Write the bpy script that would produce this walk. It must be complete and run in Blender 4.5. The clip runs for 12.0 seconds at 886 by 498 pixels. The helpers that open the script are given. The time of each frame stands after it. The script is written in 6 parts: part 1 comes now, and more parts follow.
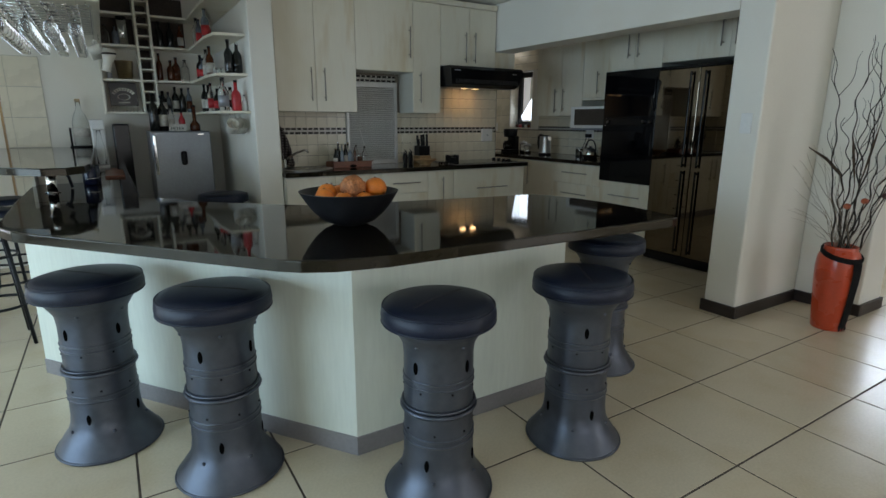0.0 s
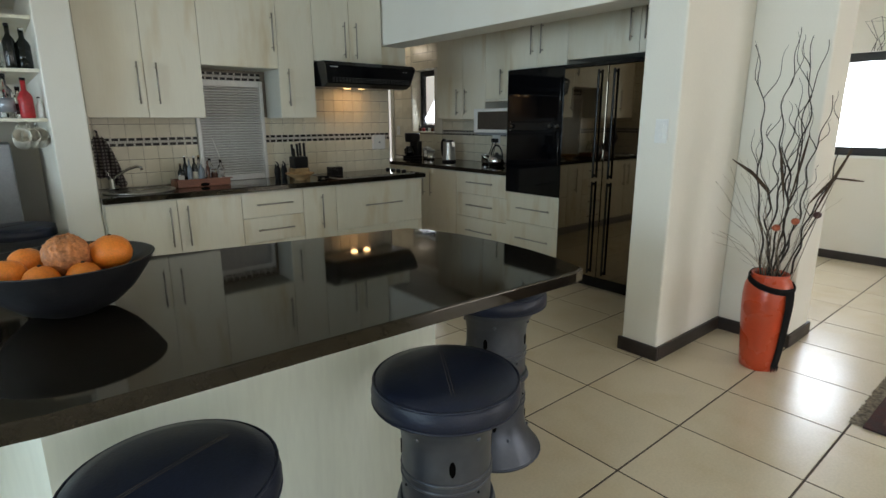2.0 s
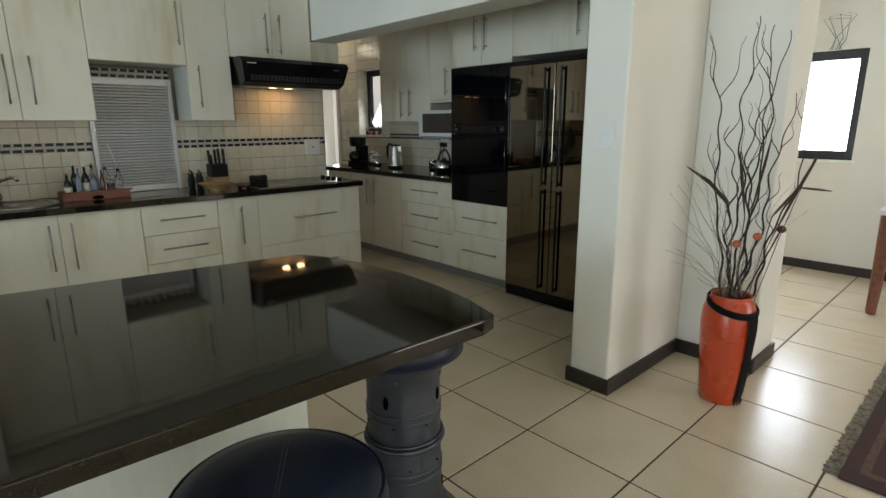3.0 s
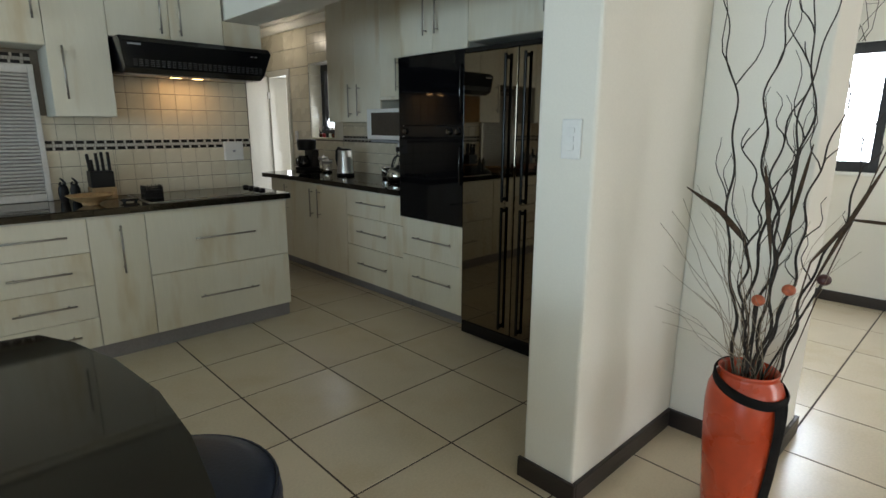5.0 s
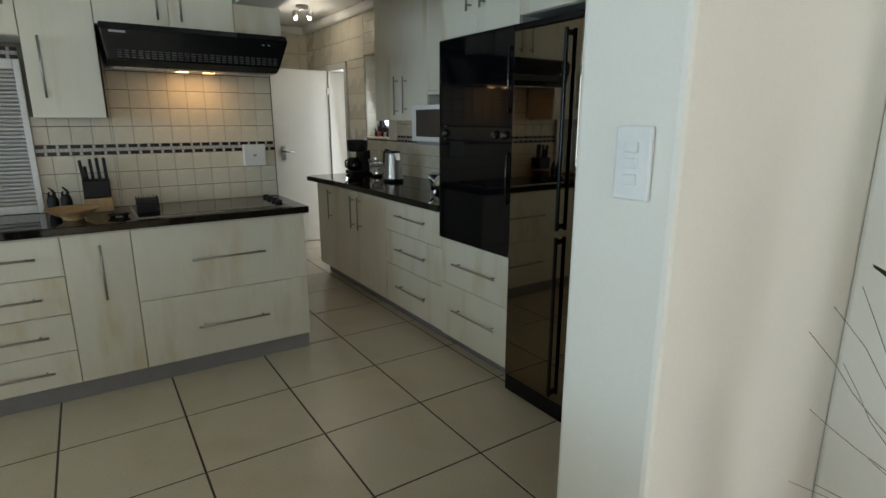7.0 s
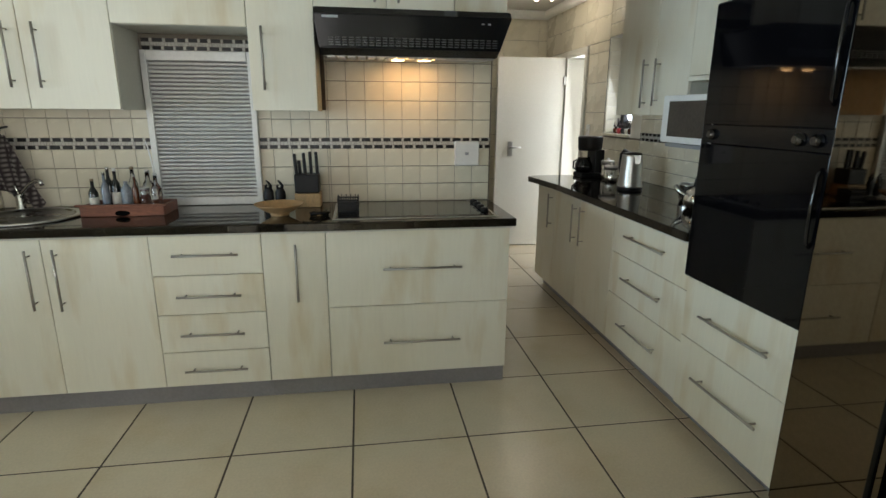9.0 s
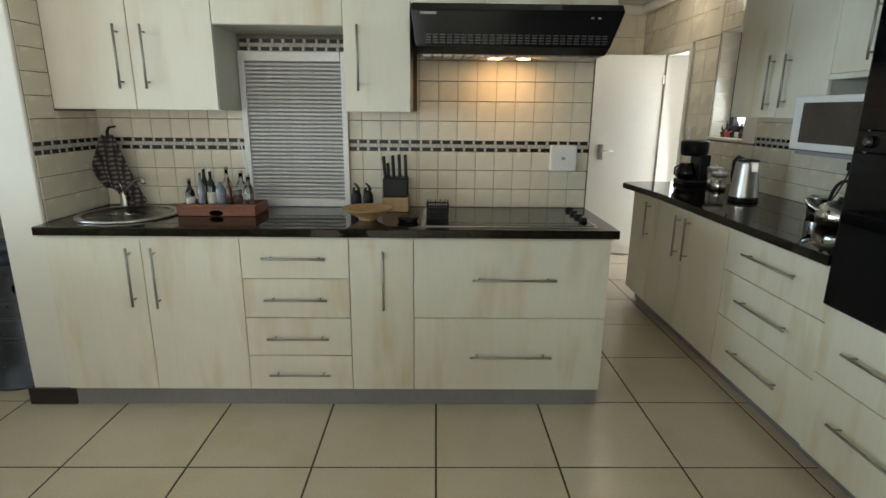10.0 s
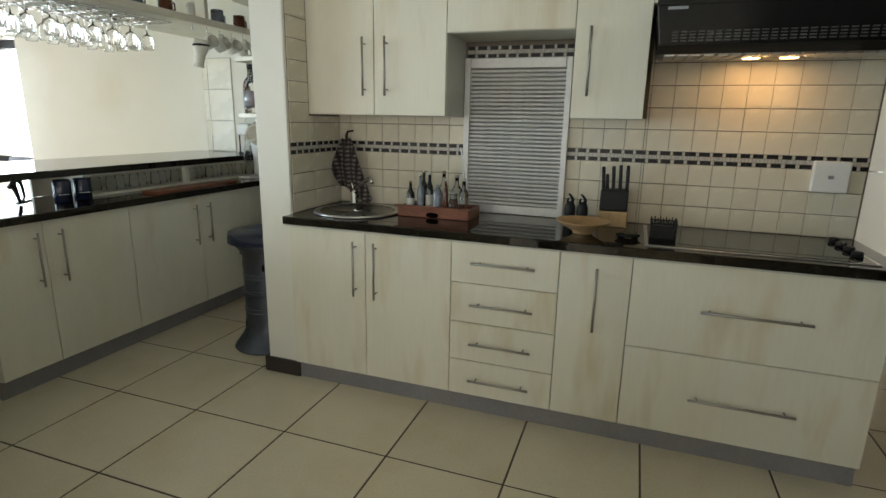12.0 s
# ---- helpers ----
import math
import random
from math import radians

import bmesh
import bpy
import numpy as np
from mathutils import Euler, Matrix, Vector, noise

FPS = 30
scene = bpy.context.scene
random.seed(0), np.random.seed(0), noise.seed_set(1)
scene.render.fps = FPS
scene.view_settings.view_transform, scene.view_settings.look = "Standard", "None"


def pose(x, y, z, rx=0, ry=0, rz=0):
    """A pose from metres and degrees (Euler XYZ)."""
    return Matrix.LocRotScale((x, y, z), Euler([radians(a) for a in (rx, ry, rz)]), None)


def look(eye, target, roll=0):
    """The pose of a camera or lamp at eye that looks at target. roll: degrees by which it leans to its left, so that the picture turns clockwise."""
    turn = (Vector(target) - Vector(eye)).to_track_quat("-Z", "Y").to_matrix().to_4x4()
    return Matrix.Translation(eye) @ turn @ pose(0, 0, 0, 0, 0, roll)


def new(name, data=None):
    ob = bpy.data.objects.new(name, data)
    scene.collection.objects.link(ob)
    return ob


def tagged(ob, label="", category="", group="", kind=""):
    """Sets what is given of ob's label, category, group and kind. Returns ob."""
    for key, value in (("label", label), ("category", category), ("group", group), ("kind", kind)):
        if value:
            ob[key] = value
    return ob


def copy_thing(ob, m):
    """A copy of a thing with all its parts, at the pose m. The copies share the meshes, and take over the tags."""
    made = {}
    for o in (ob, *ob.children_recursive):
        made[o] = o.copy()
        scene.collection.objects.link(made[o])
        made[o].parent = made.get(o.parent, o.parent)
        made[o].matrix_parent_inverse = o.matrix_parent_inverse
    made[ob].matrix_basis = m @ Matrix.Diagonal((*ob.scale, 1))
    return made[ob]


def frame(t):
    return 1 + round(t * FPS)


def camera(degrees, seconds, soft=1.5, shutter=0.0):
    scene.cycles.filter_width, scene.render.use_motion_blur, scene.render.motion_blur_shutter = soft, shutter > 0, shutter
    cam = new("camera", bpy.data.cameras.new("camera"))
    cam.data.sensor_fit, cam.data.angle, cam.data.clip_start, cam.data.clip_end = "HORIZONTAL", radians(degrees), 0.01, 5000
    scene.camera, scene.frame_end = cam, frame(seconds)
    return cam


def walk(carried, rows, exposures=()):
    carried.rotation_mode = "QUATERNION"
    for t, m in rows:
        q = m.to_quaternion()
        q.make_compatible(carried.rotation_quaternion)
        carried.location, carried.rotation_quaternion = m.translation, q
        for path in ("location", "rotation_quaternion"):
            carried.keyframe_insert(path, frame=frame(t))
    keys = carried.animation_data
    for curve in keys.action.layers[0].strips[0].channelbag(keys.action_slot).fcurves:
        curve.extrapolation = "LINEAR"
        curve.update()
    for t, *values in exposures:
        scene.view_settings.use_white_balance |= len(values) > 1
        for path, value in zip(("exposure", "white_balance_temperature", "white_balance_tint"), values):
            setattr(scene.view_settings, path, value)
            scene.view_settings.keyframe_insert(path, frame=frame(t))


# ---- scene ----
cam = camera(79.5, 12.0)
PATH = [
    (0, (0.561, 0.562, 1.335), (1.586, 2.215, 0.868), 0.2),
    (0.5, (0.702, 0.701, 1.341), (1.783, 2.319, 0.878), 0.2),
    (1, (0.883, 0.816, 1.363), (2.047, 2.373, 0.894), 0.1),
    (1.5, (1.079, 0.92, 1.385), (2.286, 2.443, 0.914), -0.0),
    (2, (1.302, 1.03, 1.39), (2.543, 2.526, 0.92), -0.2),
    (2.5, (1.519, 1.123, 1.389), (2.808, 2.579, 0.921), -0.2),
    (3, (1.781, 1.191, 1.386), (3.105, 2.618, 0.926), -0.3),
    (3.5, (1.998, 1.287, 1.379), (3.334, 2.703, 0.92), -0.2),
    (5.5, (2.758, 1.663, 1.363), (4.101, 3.078, 0.921), 0.4),
    (6, (2.916, 1.775, 1.366), (4.242, 3.208, 0.929), 0.5),
    (6.5, (3.132, 1.852, 1.379), (4.354, 3.371, 0.932), 0.2),
    (8.5, (3.627, 2.39, 1.449), (4.126, 4.26, 0.944), 0.5),
    (9, (3.643, 2.519, 1.412), (3.936, 4.434, 0.914), 0.4),
    (9.5, (3.598, 2.623, 1.415), (3.771, 4.552, 0.913), 0.5),
    (10, (3.561, 2.691, 1.42), (3.59, 4.627, 0.919), 0.6),
    (10.5, (3.519, 2.746, 1.419), (3.365, 4.676, 0.918), 0.7),
    (11, (3.49, 2.774, 1.432), (3.162, 4.681, 0.925), 0.8),
    (11.5, (3.462, 2.784, 1.417), (2.972, 4.659, 0.925), 0.9),
    (12, (3.426, 2.782, 1.394), (2.781, 4.616, 0.924), 1.1),
]
EXPOSURES = [(0.0, -0.75, 5900, 11), (1.2, -0.2, 6150, 11), (2.5, -0.12, 6300, 12), (5.5, -0.14, 6100, 11), (6.5, -0.14, 6000, 11), (8.5, 0.5, 6150, 11), (9.5, 0.58, 6200, 11), (10.5, 0.46, 6300, 11), (12.0, 0.27, 6450, 11)]
walk(cam, [(t, look(eye, target, roll)) for t, eye, target, roll in PATH], EXPOSURES)

# ---- world, sun, large lights ----
world = bpy.data.worlds.new("world")
scene.world = world
world.use_nodes = True
wn = world.node_tree
sky = wn.nodes.new("ShaderNodeTexSky")
sky.sky_type = "NISHITA"
sky.sun_disc = False
sky.sun_elevation = radians(75)
sky.sun_rotation = radians(90)
wn.nodes["Background"].inputs["Strength"].default_value = 0.12
wn.links.new(sky.outputs[0], wn.nodes["Background"].inputs["Color"])

sun = new("sun", bpy.data.lights.new("sun", "SUN"))
sun.data.energy = 3.5
sun.data.angle = radians(0.5)
sun.data.color = (1.0, 0.95, 0.86)
sun.matrix_world = look((4.0, 0.0, 12.0), (4.0 - 12.0 / math.tan(radians(75)), -2.6, 0.0))


def daylight_lamp(name, eye, target, sx, sy, watts, colour):
    lamp = bpy.data.lights.new(name, "AREA")
    lamp.shape = "RECTANGLE"
    lamp.size, lamp.size_y, lamp.energy, lamp.color = sx, sy, watts, colour
    ob = new(name, lamp)
    ob.matrix_world = look(eye, target)
    return ob


DAY = (0.86, 0.94, 1.0)
# behind, side, dining_side and right_room are added fill lamps in unseen openings
daylight_lamp("daylight_behind", (0.6, -3.92, 1.25), (0.6, 0.0, 1.2), 5.0, 2.1, 60, (1.0, 0.94, 0.83))
daylight_lamp("daylight_side", (-4.42, 2.05, 1.25), (0.0, 2.05, 1.2), 5.2, 2.1, 262, (0.68, 0.885, 1.0))
daylight_lamp("daylight_dining_side", (-4.42, 5.75, 1.35), (0.0, 5.4, 1.2), 1.6, 1.7, 2, DAY)
daylight_lamp("daylight_dining_door", (-3.07, 6.74, 1.1), (0.3, 4.6, 0.6), 0.8, 1.9, 30, DAY)
daylight_lamp("daylight_right_room", (6.8, -3.92, 1.3), (6.8, 0.0, 1.0), 1.8, 2.0, 78, (1.0, 0.97, 0.92))
daylight_lamp("daylight_right_window", (7.92, 2.6, 1.5), (5.9, 2.1, 1.0), 0.7, 0.9, 20, DAY)
daylight_lamp("daylight_scullery_window", (5.915, 6.80, 1.64), (5.0, 6.4, 1.3), 0.36, 0.6, 3.0, DAY)
daylight_lamp("daylight_back_door", (6.0, 7.74, 1.02), (4.6, 6.8, 0.9), 0.42, 1.8, 7.5, (0.95, 0.98, 1.0))
for dx, dy in ((-0.06, 0.03), (0.06, -0.03)):
    spot = new("spot_light", bpy.data.lights.new("spot_light", "POINT"))
    spot.data.energy, spot.data.shadow_soft_size, spot.data.color = 1.8, 0.03, (1.0, 0.86, 0.66)
    spot.location = (5.28 + dx, 7.42 + dy, 2.34)

# ---- materials ----


def material(name, colour, rough=0.5, metal=0.0, var=0.06, scale=3.0, fine=60.0, bump=0.0, stretch=(1, 1, 1), coat=0.0, spec=0.5, second=None, mix_scale=None, per_piece=0.0):
    m = bpy.data.materials.new(name)
    m.use_nodes = True
    t = m.node_tree
    b = t.nodes["Principled BSDF"]
    b.inputs["Roughness"].default_value = rough
    b.inputs["Metallic"].default_value = metal
    b.inputs["Coat Weight"].default_value = coat
    b.inputs["Specular IOR Level"].default_value = spec
    co = t.nodes.new("ShaderNodeTexCoord")
    mp = t.nodes.new("ShaderNodeMapping")
    mp.inputs["Scale"].default_value = stretch
    t.links.new(co.outputs["Object"], mp.inputs["Vector"])
    big = t.nodes.new("ShaderNodeTexNoise")
    big.inputs["Scale"].default_value = scale
    big.inputs["Detail"].default_value = 4
    small = t.nodes.new("ShaderNodeTexNoise")
    small.inputs["Scale"].default_value = fine
    small.inputs["Detail"].default_value = 3
    for n in (big, small):
        t.links.new(mp.outputs["Vector"], n.inputs["Vector"])
    add = t.nodes.new("ShaderNodeMath")
    add.operation = "ADD"
    t.links.new(big.outputs["Fac"], add.inputs[0])
    t.links.new(small.outputs["Fac"], add.inputs[1])
    last = add
    if per_piece:
        info = t.nodes.new("ShaderNodeObjectInfo")
        pm = t.nodes.new("ShaderNodeMath")
        pm.operation = "MULTIPLY_ADD"
        pm.inputs[1].default_value = per_piece
        t.links.new(info.outputs["Random"], pm.inputs[0])
        t.links.new(add.outputs[0], pm.inputs[2])
        last = pm
    ramp = t.nodes.new("ShaderNodeMapRange")
    ramp.inputs["From Min"].default_value = 0.7
    ramp.inputs["From Max"].default_value = 1.3
    ramp.inputs["To Min"].default_value = 0.0
    ramp.inputs["To Max"].default_value = 1.0
    t.links.new(last.outputs[0], ramp.inputs["Value"])
    mix = t.nodes.new("ShaderNodeMix")
    mix.data_type = "RGBA"
    dark = second or tuple(c * (1 - 2 * var) for c in colour)
    lite = colour if second else tuple(min(1, c * (1 + var)) for c in colour)
    mix.inputs["A"].default_value = (*dark, 1)
    mix.inputs["B"].default_value = (*lite, 1)
    t.links.new(ramp.outputs[0], mix.inputs["Factor"])
    t.links.new(mix.outputs["Result"], b.inputs["Base Color"])
    rr = t.nodes.new("ShaderNodeMapRange")
    rr.inputs["From Min"].default_value = 0.3
    rr.inputs["From Max"].default_value = 0.7
    rr.inputs["To Min"].default_value = rough * 0.85
    rr.inputs["To Max"].default_value = min(1, rough * 1.15)
    t.links.new(big.outputs["Fac"], rr.inputs["Value"])
    t.links.new(rr.outputs[0], b.inputs["Roughness"])
    if bump:
        bp = t.nodes.new("ShaderNodeBump")
        bp.inputs["Strength"].default_value = bump
        bp.inputs["Distance"].default_value = 0.004
        t.links.new(small.outputs["Fac"], bp.inputs["Height"])
        t.links.new(bp.outputs["Normal"], b.inputs["Normal"])
    return m


def glass(name, colour=(1, 1, 1), rough=0.0, ior=1.45):
    m = bpy.data.materials.new(name)
    m.use_nodes = True
    b = m.node_tree.nodes["Principled BSDF"]
    b.inputs["Base Color"].default_value = (*colour, 1)
    b.inputs["Transmission Weight"].default_value = 1.0
    b.inputs["Roughness"].default_value = rough
    b.inputs["IOR"].default_value = ior
    return m


def glow(name, colour, strength):
    m = bpy.data.materials.new(name)
    m.use_nodes = True
    b = m.node_tree.nodes["Principled BSDF"]
    b.inputs["Base Color"].default_value = (*colour, 1)
    b.inputs["Emission Color"].default_value = (*colour, 1)
    b.inputs["Emission Strength"].default_value = strength
    return m


WALL = material("wall_paint", (0.80, 0.775, 0.70), 0.85, var=0.015, scale=1.2, fine=140, bump=0.06)
CEIL = material("ceiling_paint", (0.82, 0.81, 0.76), 0.9, var=0.01, scale=1.5, fine=120, bump=0.03)
TILE = material("floor_tile", (0.685, 0.597, 0.445), 0.24, var=0.045, scale=2.2, fine=90, bump=0.01, per_piece=0.25)
GROUT = material("floor_grout", (0.085, 0.065, 0.05), 0.9, var=0.15, scale=5, fine=80)
WTILE = material("wall_tile", (0.71, 0.66, 0.525), 0.28, var=0.03, scale=3, fine=14, bump=0.02, per_piece=0.4)
WGROUT2 = material("pale_grout", (0.52, 0.49, 0.42), 0.9, var=0.1, scale=6)
WGROUT = material("wall_grout", (0.20, 0.17, 0.135), 0.9, var=0.1, scale=6)
MDARK = material("mosaic_dark", (0.022, 0.021, 0.021), 0.25, var=0.2, scale=30, spec=0.25, per_piece=0.5)
MLIGHT = material("mosaic_light", (0.52, 0.50, 0.45), 0.2, var=0.12, scale=30, per_piece=0.6)
BASE = material("skirting_wood", (0.028, 0.02, 0.018), 0.4, var=0.15, scale=8, stretch=(1, 1, 8))
CAB = material("cabinet_foil", (0.785, 0.75, 0.63), 0.38, var=0.016, scale=2.2, fine=16, bump=0.02, stretch=(6, 6, 0.5))
CABH = material("drawer_foil", (0.785, 0.75, 0.63), 0.38, var=0.016, scale=2.0, fine=16, bump=0.02, stretch=(5, 5, 0.5))
CARC = material("cabinet_carcass", (0.60, 0.585, 0.51), 0.5, var=0.03, scale=4)
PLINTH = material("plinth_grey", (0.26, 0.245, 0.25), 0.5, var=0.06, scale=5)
STEEL = material("brushed_steel", (0.56, 0.55, 0.53), 0.33, 1.0, var=0.05, scale=8, fine=120, stretch=(1, 1, 6))
HANDLE = material("handle_steel", (0.43, 0.40, 0.355), 0.46, 0.9, var=0.06, scale=8, fine=90)
CHROME = material("chrome", (0.78, 0.78, 0.77), 0.1, 1.0, var=0.02, scale=6)
GRANITE = material("black_granite", (0.016, 0.0125, 0.008), 0.045, var=0.4, scale=18, fine=300, spec=0.38, second=(0.006, 0.005, 0.004))
GRANITE.node_tree.nodes["Principled BSDF"].inputs["Specular Tint"].default_value = (1.0, 0.92, 0.76, 1)
ISLAND = material("island_paint", (0.76, 0.795, 0.70), 0.55, var=0.03, scale=2.0, fine=22, bump=0.03, stretch=(3, 3, 0.4))
BLACK = material("black_enamel", (0.005, 0.005, 0.006), 0.14, var=0.1, scale=9, spec=0.28)
BLKGLASS = material("black_glass", (0.004, 0.004, 0.005), 0.04, var=0.1, scale=6, spec=0.7)
PLASTIC = material("black_plastic", (0.008, 0.008, 0.009), 0.42, var=0.12, scale=12, spec=0.3)
WHITE = material("white_plastic", (0.78, 0.78, 0.76), 0.4, var=0.02, scale=8)
DOORP = material("door_paint", (0.78, 0.765, 0.69), 0.5, var=0.02, scale=2, fine=60, bump=0.03)
STOOLM = material("stool_steel", (0.105, 0.116, 0.145), 0.4, 0.75, var=0.07, scale=3, fine=30, bump=0.015)
# flat near-black that stands for the shade inside holes and slots
HOLESHADE = material("hole_shade", (0.003, 0.003, 0.003), 0.95, spec=0.0)
LEATHER = material("navy_leather", (0.010, 0.0145, 0.033), 0.4, var=0.15, scale=5, fine=160, bump=0.12, spec=0.38)
STITCH = material("leather_stitch", (0.05, 0.042, 0.04), 0.7)
VASE = material("orange_glaze", (0.52, 0.062, 0.018), 0.28, var=0.05, scale=7, fine=40, coat=0.3)
CLOTHB = material("black_cloth", (0.012, 0.010, 0.010), 0.9, var=0.3, scale=20, fine=300, bump=0.4)
TWIG = material("dark_twig", (0.030, 0.022, 0.017), 0.8, var=0.3, scale=20, fine=120, bump=0.3)
TWIGP = material("pale_twig", (0.30, 0.24, 0.17), 0.85, var=0.2, scale=20)
LEAF = material("dried_leaf", (0.10, 0.062, 0.035), 0.75, var=0.35, scale=9, fine=80, stretch=(1, 1, 5))
BEADO = material("orange_bead", (0.50, 0.12, 0.05), 0.4, var=0.2, scale=30)
BEADD = material("maroon_bead", (0.07, 0.018, 0.018), 0.4, var=0.2, scale=30)
WOOD = material("reddish_wood", (0.21, 0.07, 0.034), 0.45, var=0.25, scale=4, fine=40, bump=0.1, stretch=(1, 8, 8))
PALEWOOD = material("pale_wood", (0.47, 0.30, 0.14), 0.5, var=0.15, scale=4, fine=40, stretch=(6, 6, 1))
BOWLM = material("black_bowl", (0.012, 0.012, 0.014), 0.5, var=0.2, scale=14, fine=90, bump=0.1)
ORANGE = material("orange_peel", (0.78, 0.22, 0.02), 0.42, var=0.12, scale=8, fine=220, bump=0.35)
NUT = material("woven_husk", (0.52, 0.20, 0.07), 0.7, var=0.3, scale=26, fine=120, bump=0.6)
SILVER = material("silver_paint", (0.33, 0.345, 0.375), 0.36, 0.35, var=0.05, scale=5)
CERAM = material("cream_ceramic", (0.68, 0.655, 0.57), 0.3, var=0.05, scale=9)
DGLASS = material("dark_bottle", (0.010, 0.011, 0.009), 0.1, var=0.2, scale=9)
AMBER = material("amber_bottle", (0.10, 0.028, 0.01), 0.1, var=0.2, scale=9)
REDP = material("red_label", (0.48, 0.025, 0.03), 0.4, var=0.15, scale=9)
PAPER = material("paper_label", (0.62, 0.59, 0.52), 0.6, var=0.1, scale=15)
BLUEGL = material("grey_blue_bottle", (0.20, 0.23, 0.27), 0.2, var=0.2, scale=9)
CLEAR = glass("clear_glass")
PANE = glass("window_pane", ior=1.05)
SMOKE = glass("frosted_glass", (0.93, 0.96, 0.96), 0.2, 1.2)
RUG = material("rug_pile", (0.085, 0.028, 0.024), 0.95, var=0.5, scale=22, fine=160, bump=0.7, second=(0.02, 0.014, 0.016))
RUGLINE = material("rug_pattern", (0.17, 0.10, 0.07), 0.95, var=0.45, scale=40, fine=200, bump=0.5, second=(0.05, 0.02, 0.02))
FRINGE = material("rug_fringe", (0.28, 0.235, 0.18), 0.95, var=0.3, scale=30)
WFRAME = material("window_frame", (0.035, 0.036, 0.04), 0.45, 0.3, var=0.1, scale=6)
ALU = material("shutter_aluminium", (0.63, 0.63, 0.62), 0.42, 0.35, var=0.05, scale=6, fine=50)
VENT = material("vent_shadow", (0.10, 0.10, 0.10), 0.5, 0.6, var=0.1, scale=9)
BARGLOSS = material("handle_gloss_black", (0.006, 0.006, 0.006), 0.22, var=0.1, scale=6, spec=0.25)
OVENGLASS = material("oven_glass", (0.003, 0.003, 0.004), 0.05, var=0.1, scale=6, spec=0.22)
# steel darkened to carry the shade of a deep basin
BASINSHADE = material("shaded_basin_steel", (0.17, 0.16, 0.145), 0.28, 1.0, var=0.05, scale=8)
TOWEL = material("towel_cloth", (0.30, 0.28, 0.27), 0.95, var=0.25, scale=14, fine=200, bump=0.5)
tn = TOWEL.node_tree
tco = tn.nodes.new("ShaderNodeTexCoord")
stripes = []
for way in ("X", "Z"):
    wv = tn.nodes.new("ShaderNodeTexWave")
    wv.bands_direction = way
    wv.inputs["Scale"].default_value = 13.0
    wv.inputs["Distortion"].default_value = 1.2
    tn.links.new(tco.outputs["Object"], wv.inputs["Vector"])
    stripes.append(wv)
tm = tn.nodes.new("ShaderNodeMath")
tm.operation = "MULTIPLY"
tn.links.new(stripes[0].outputs["Fac"], tm.inputs[0])
tn.links.new(stripes[1].outputs["Fac"], tm.inputs[1])
tmix = tn.nodes.new("ShaderNodeMix")
tmix.data_type = "RGBA"
tmix.inputs["A"].default_value = (0.075, 0.058, 0.06, 1)
tmix.inputs["B"].default_value = (0.55, 0.50, 0.45, 1)
tn.links.new(tm.outputs[0], tmix.inputs["Factor"])
tn.links.new(tmix.outputs["Result"], tn.nodes["Principled BSDF"].inputs["Base Color"])
LAMPW = glow("hood_lamp", (1.0, 0.58, 0.22), 9.0)
SPOTW = glow("spot_bulb", (1.0, 0.78, 0.5), 8.0)
SKYW = glow("sky_backdrop", (1.0, 1.0, 1.0), 2.2)
YARDW = glow("yard_backdrop", (1.0, 0.98, 0.93), 0.34)
BRASS = material("dull_brass", (0.42, 0.33, 0.2), 0.3, 1.0, var=0.1)
COPPER = material("oven_knob", (0.16, 0.155, 0.15), 0.25, 1.0)
GROUND = material("yard_paving", (0.42, 0.40, 0.36), 0.9, var=0.1, scale=2)



def soil(m, tint, scale, low, high, stretch=(1, 1, 1)):
    """Faint patches of wear over a material's colour."""
    t = m.node_tree
    b = t.nodes["Principled BSDF"]
    old = b.inputs["Base Color"].links[0].from_socket
    co = t.nodes.new("ShaderNodeTexCoord")
    mp = t.nodes.new("ShaderNodeMapping")
    mp.inputs["Scale"].default_value = stretch
    info = t.nodes.new("ShaderNodeObjectInfo")
    t.links.new(info.outputs["Random"], mp.inputs["Location"])
    t.links.new(co.outputs["Object"], mp.inputs["Vector"])
    n = t.nodes.new("ShaderNodeTexNoise")
    n.inputs["Scale"].default_value = scale
    n.inputs["Detail"].default_value = 6
    t.links.new(mp.outputs["Vector"], n.inputs["Vector"])
    r = t.nodes.new("ShaderNodeMapRange")
    r.inputs["From Min"].default_value = low
    r.inputs["From Max"].default_value = high
    t.links.new(n.outputs["Fac"], r.inputs["Value"])
    x = t.nodes.new("ShaderNodeMix")
    x.data_type = "RGBA"
    x.blend_type = "MULTIPLY"
    x.inputs["B"].default_value = (*tint, 1)
    t.links.new(r.outputs[0], x.inputs["Factor"])
    t.links.new(old, x.inputs["A"])
    t.links.new(x.outputs["Result"], b.inputs["Base Color"])


for m in (CAB, CABH):
    soil(m, (0.80, 0.70, 0.54), 2.4, 0.55, 0.78, (2.6, 2.6, 0.55))
    soil(m, (0.93, 0.90, 0.84), 1.3, 0.45, 0.65, (1.5, 1.5, 0.8))
soil(TILE, (0.92, 0.88, 0.80), 3.0, 0.48, 0.75)
soil(WALL, (0.95, 0.92, 0.87), 1.3, 0.5, 0.75)
soil(ISLAND, (0.93, 0.94, 0.90), 2.0, 0.48, 0.75, (2, 2, 0.5))
soil(STOOLM, (0.72, 0.68, 0.66), 5.0, 0.5, 0.75)

# ---- mesh helpers ----


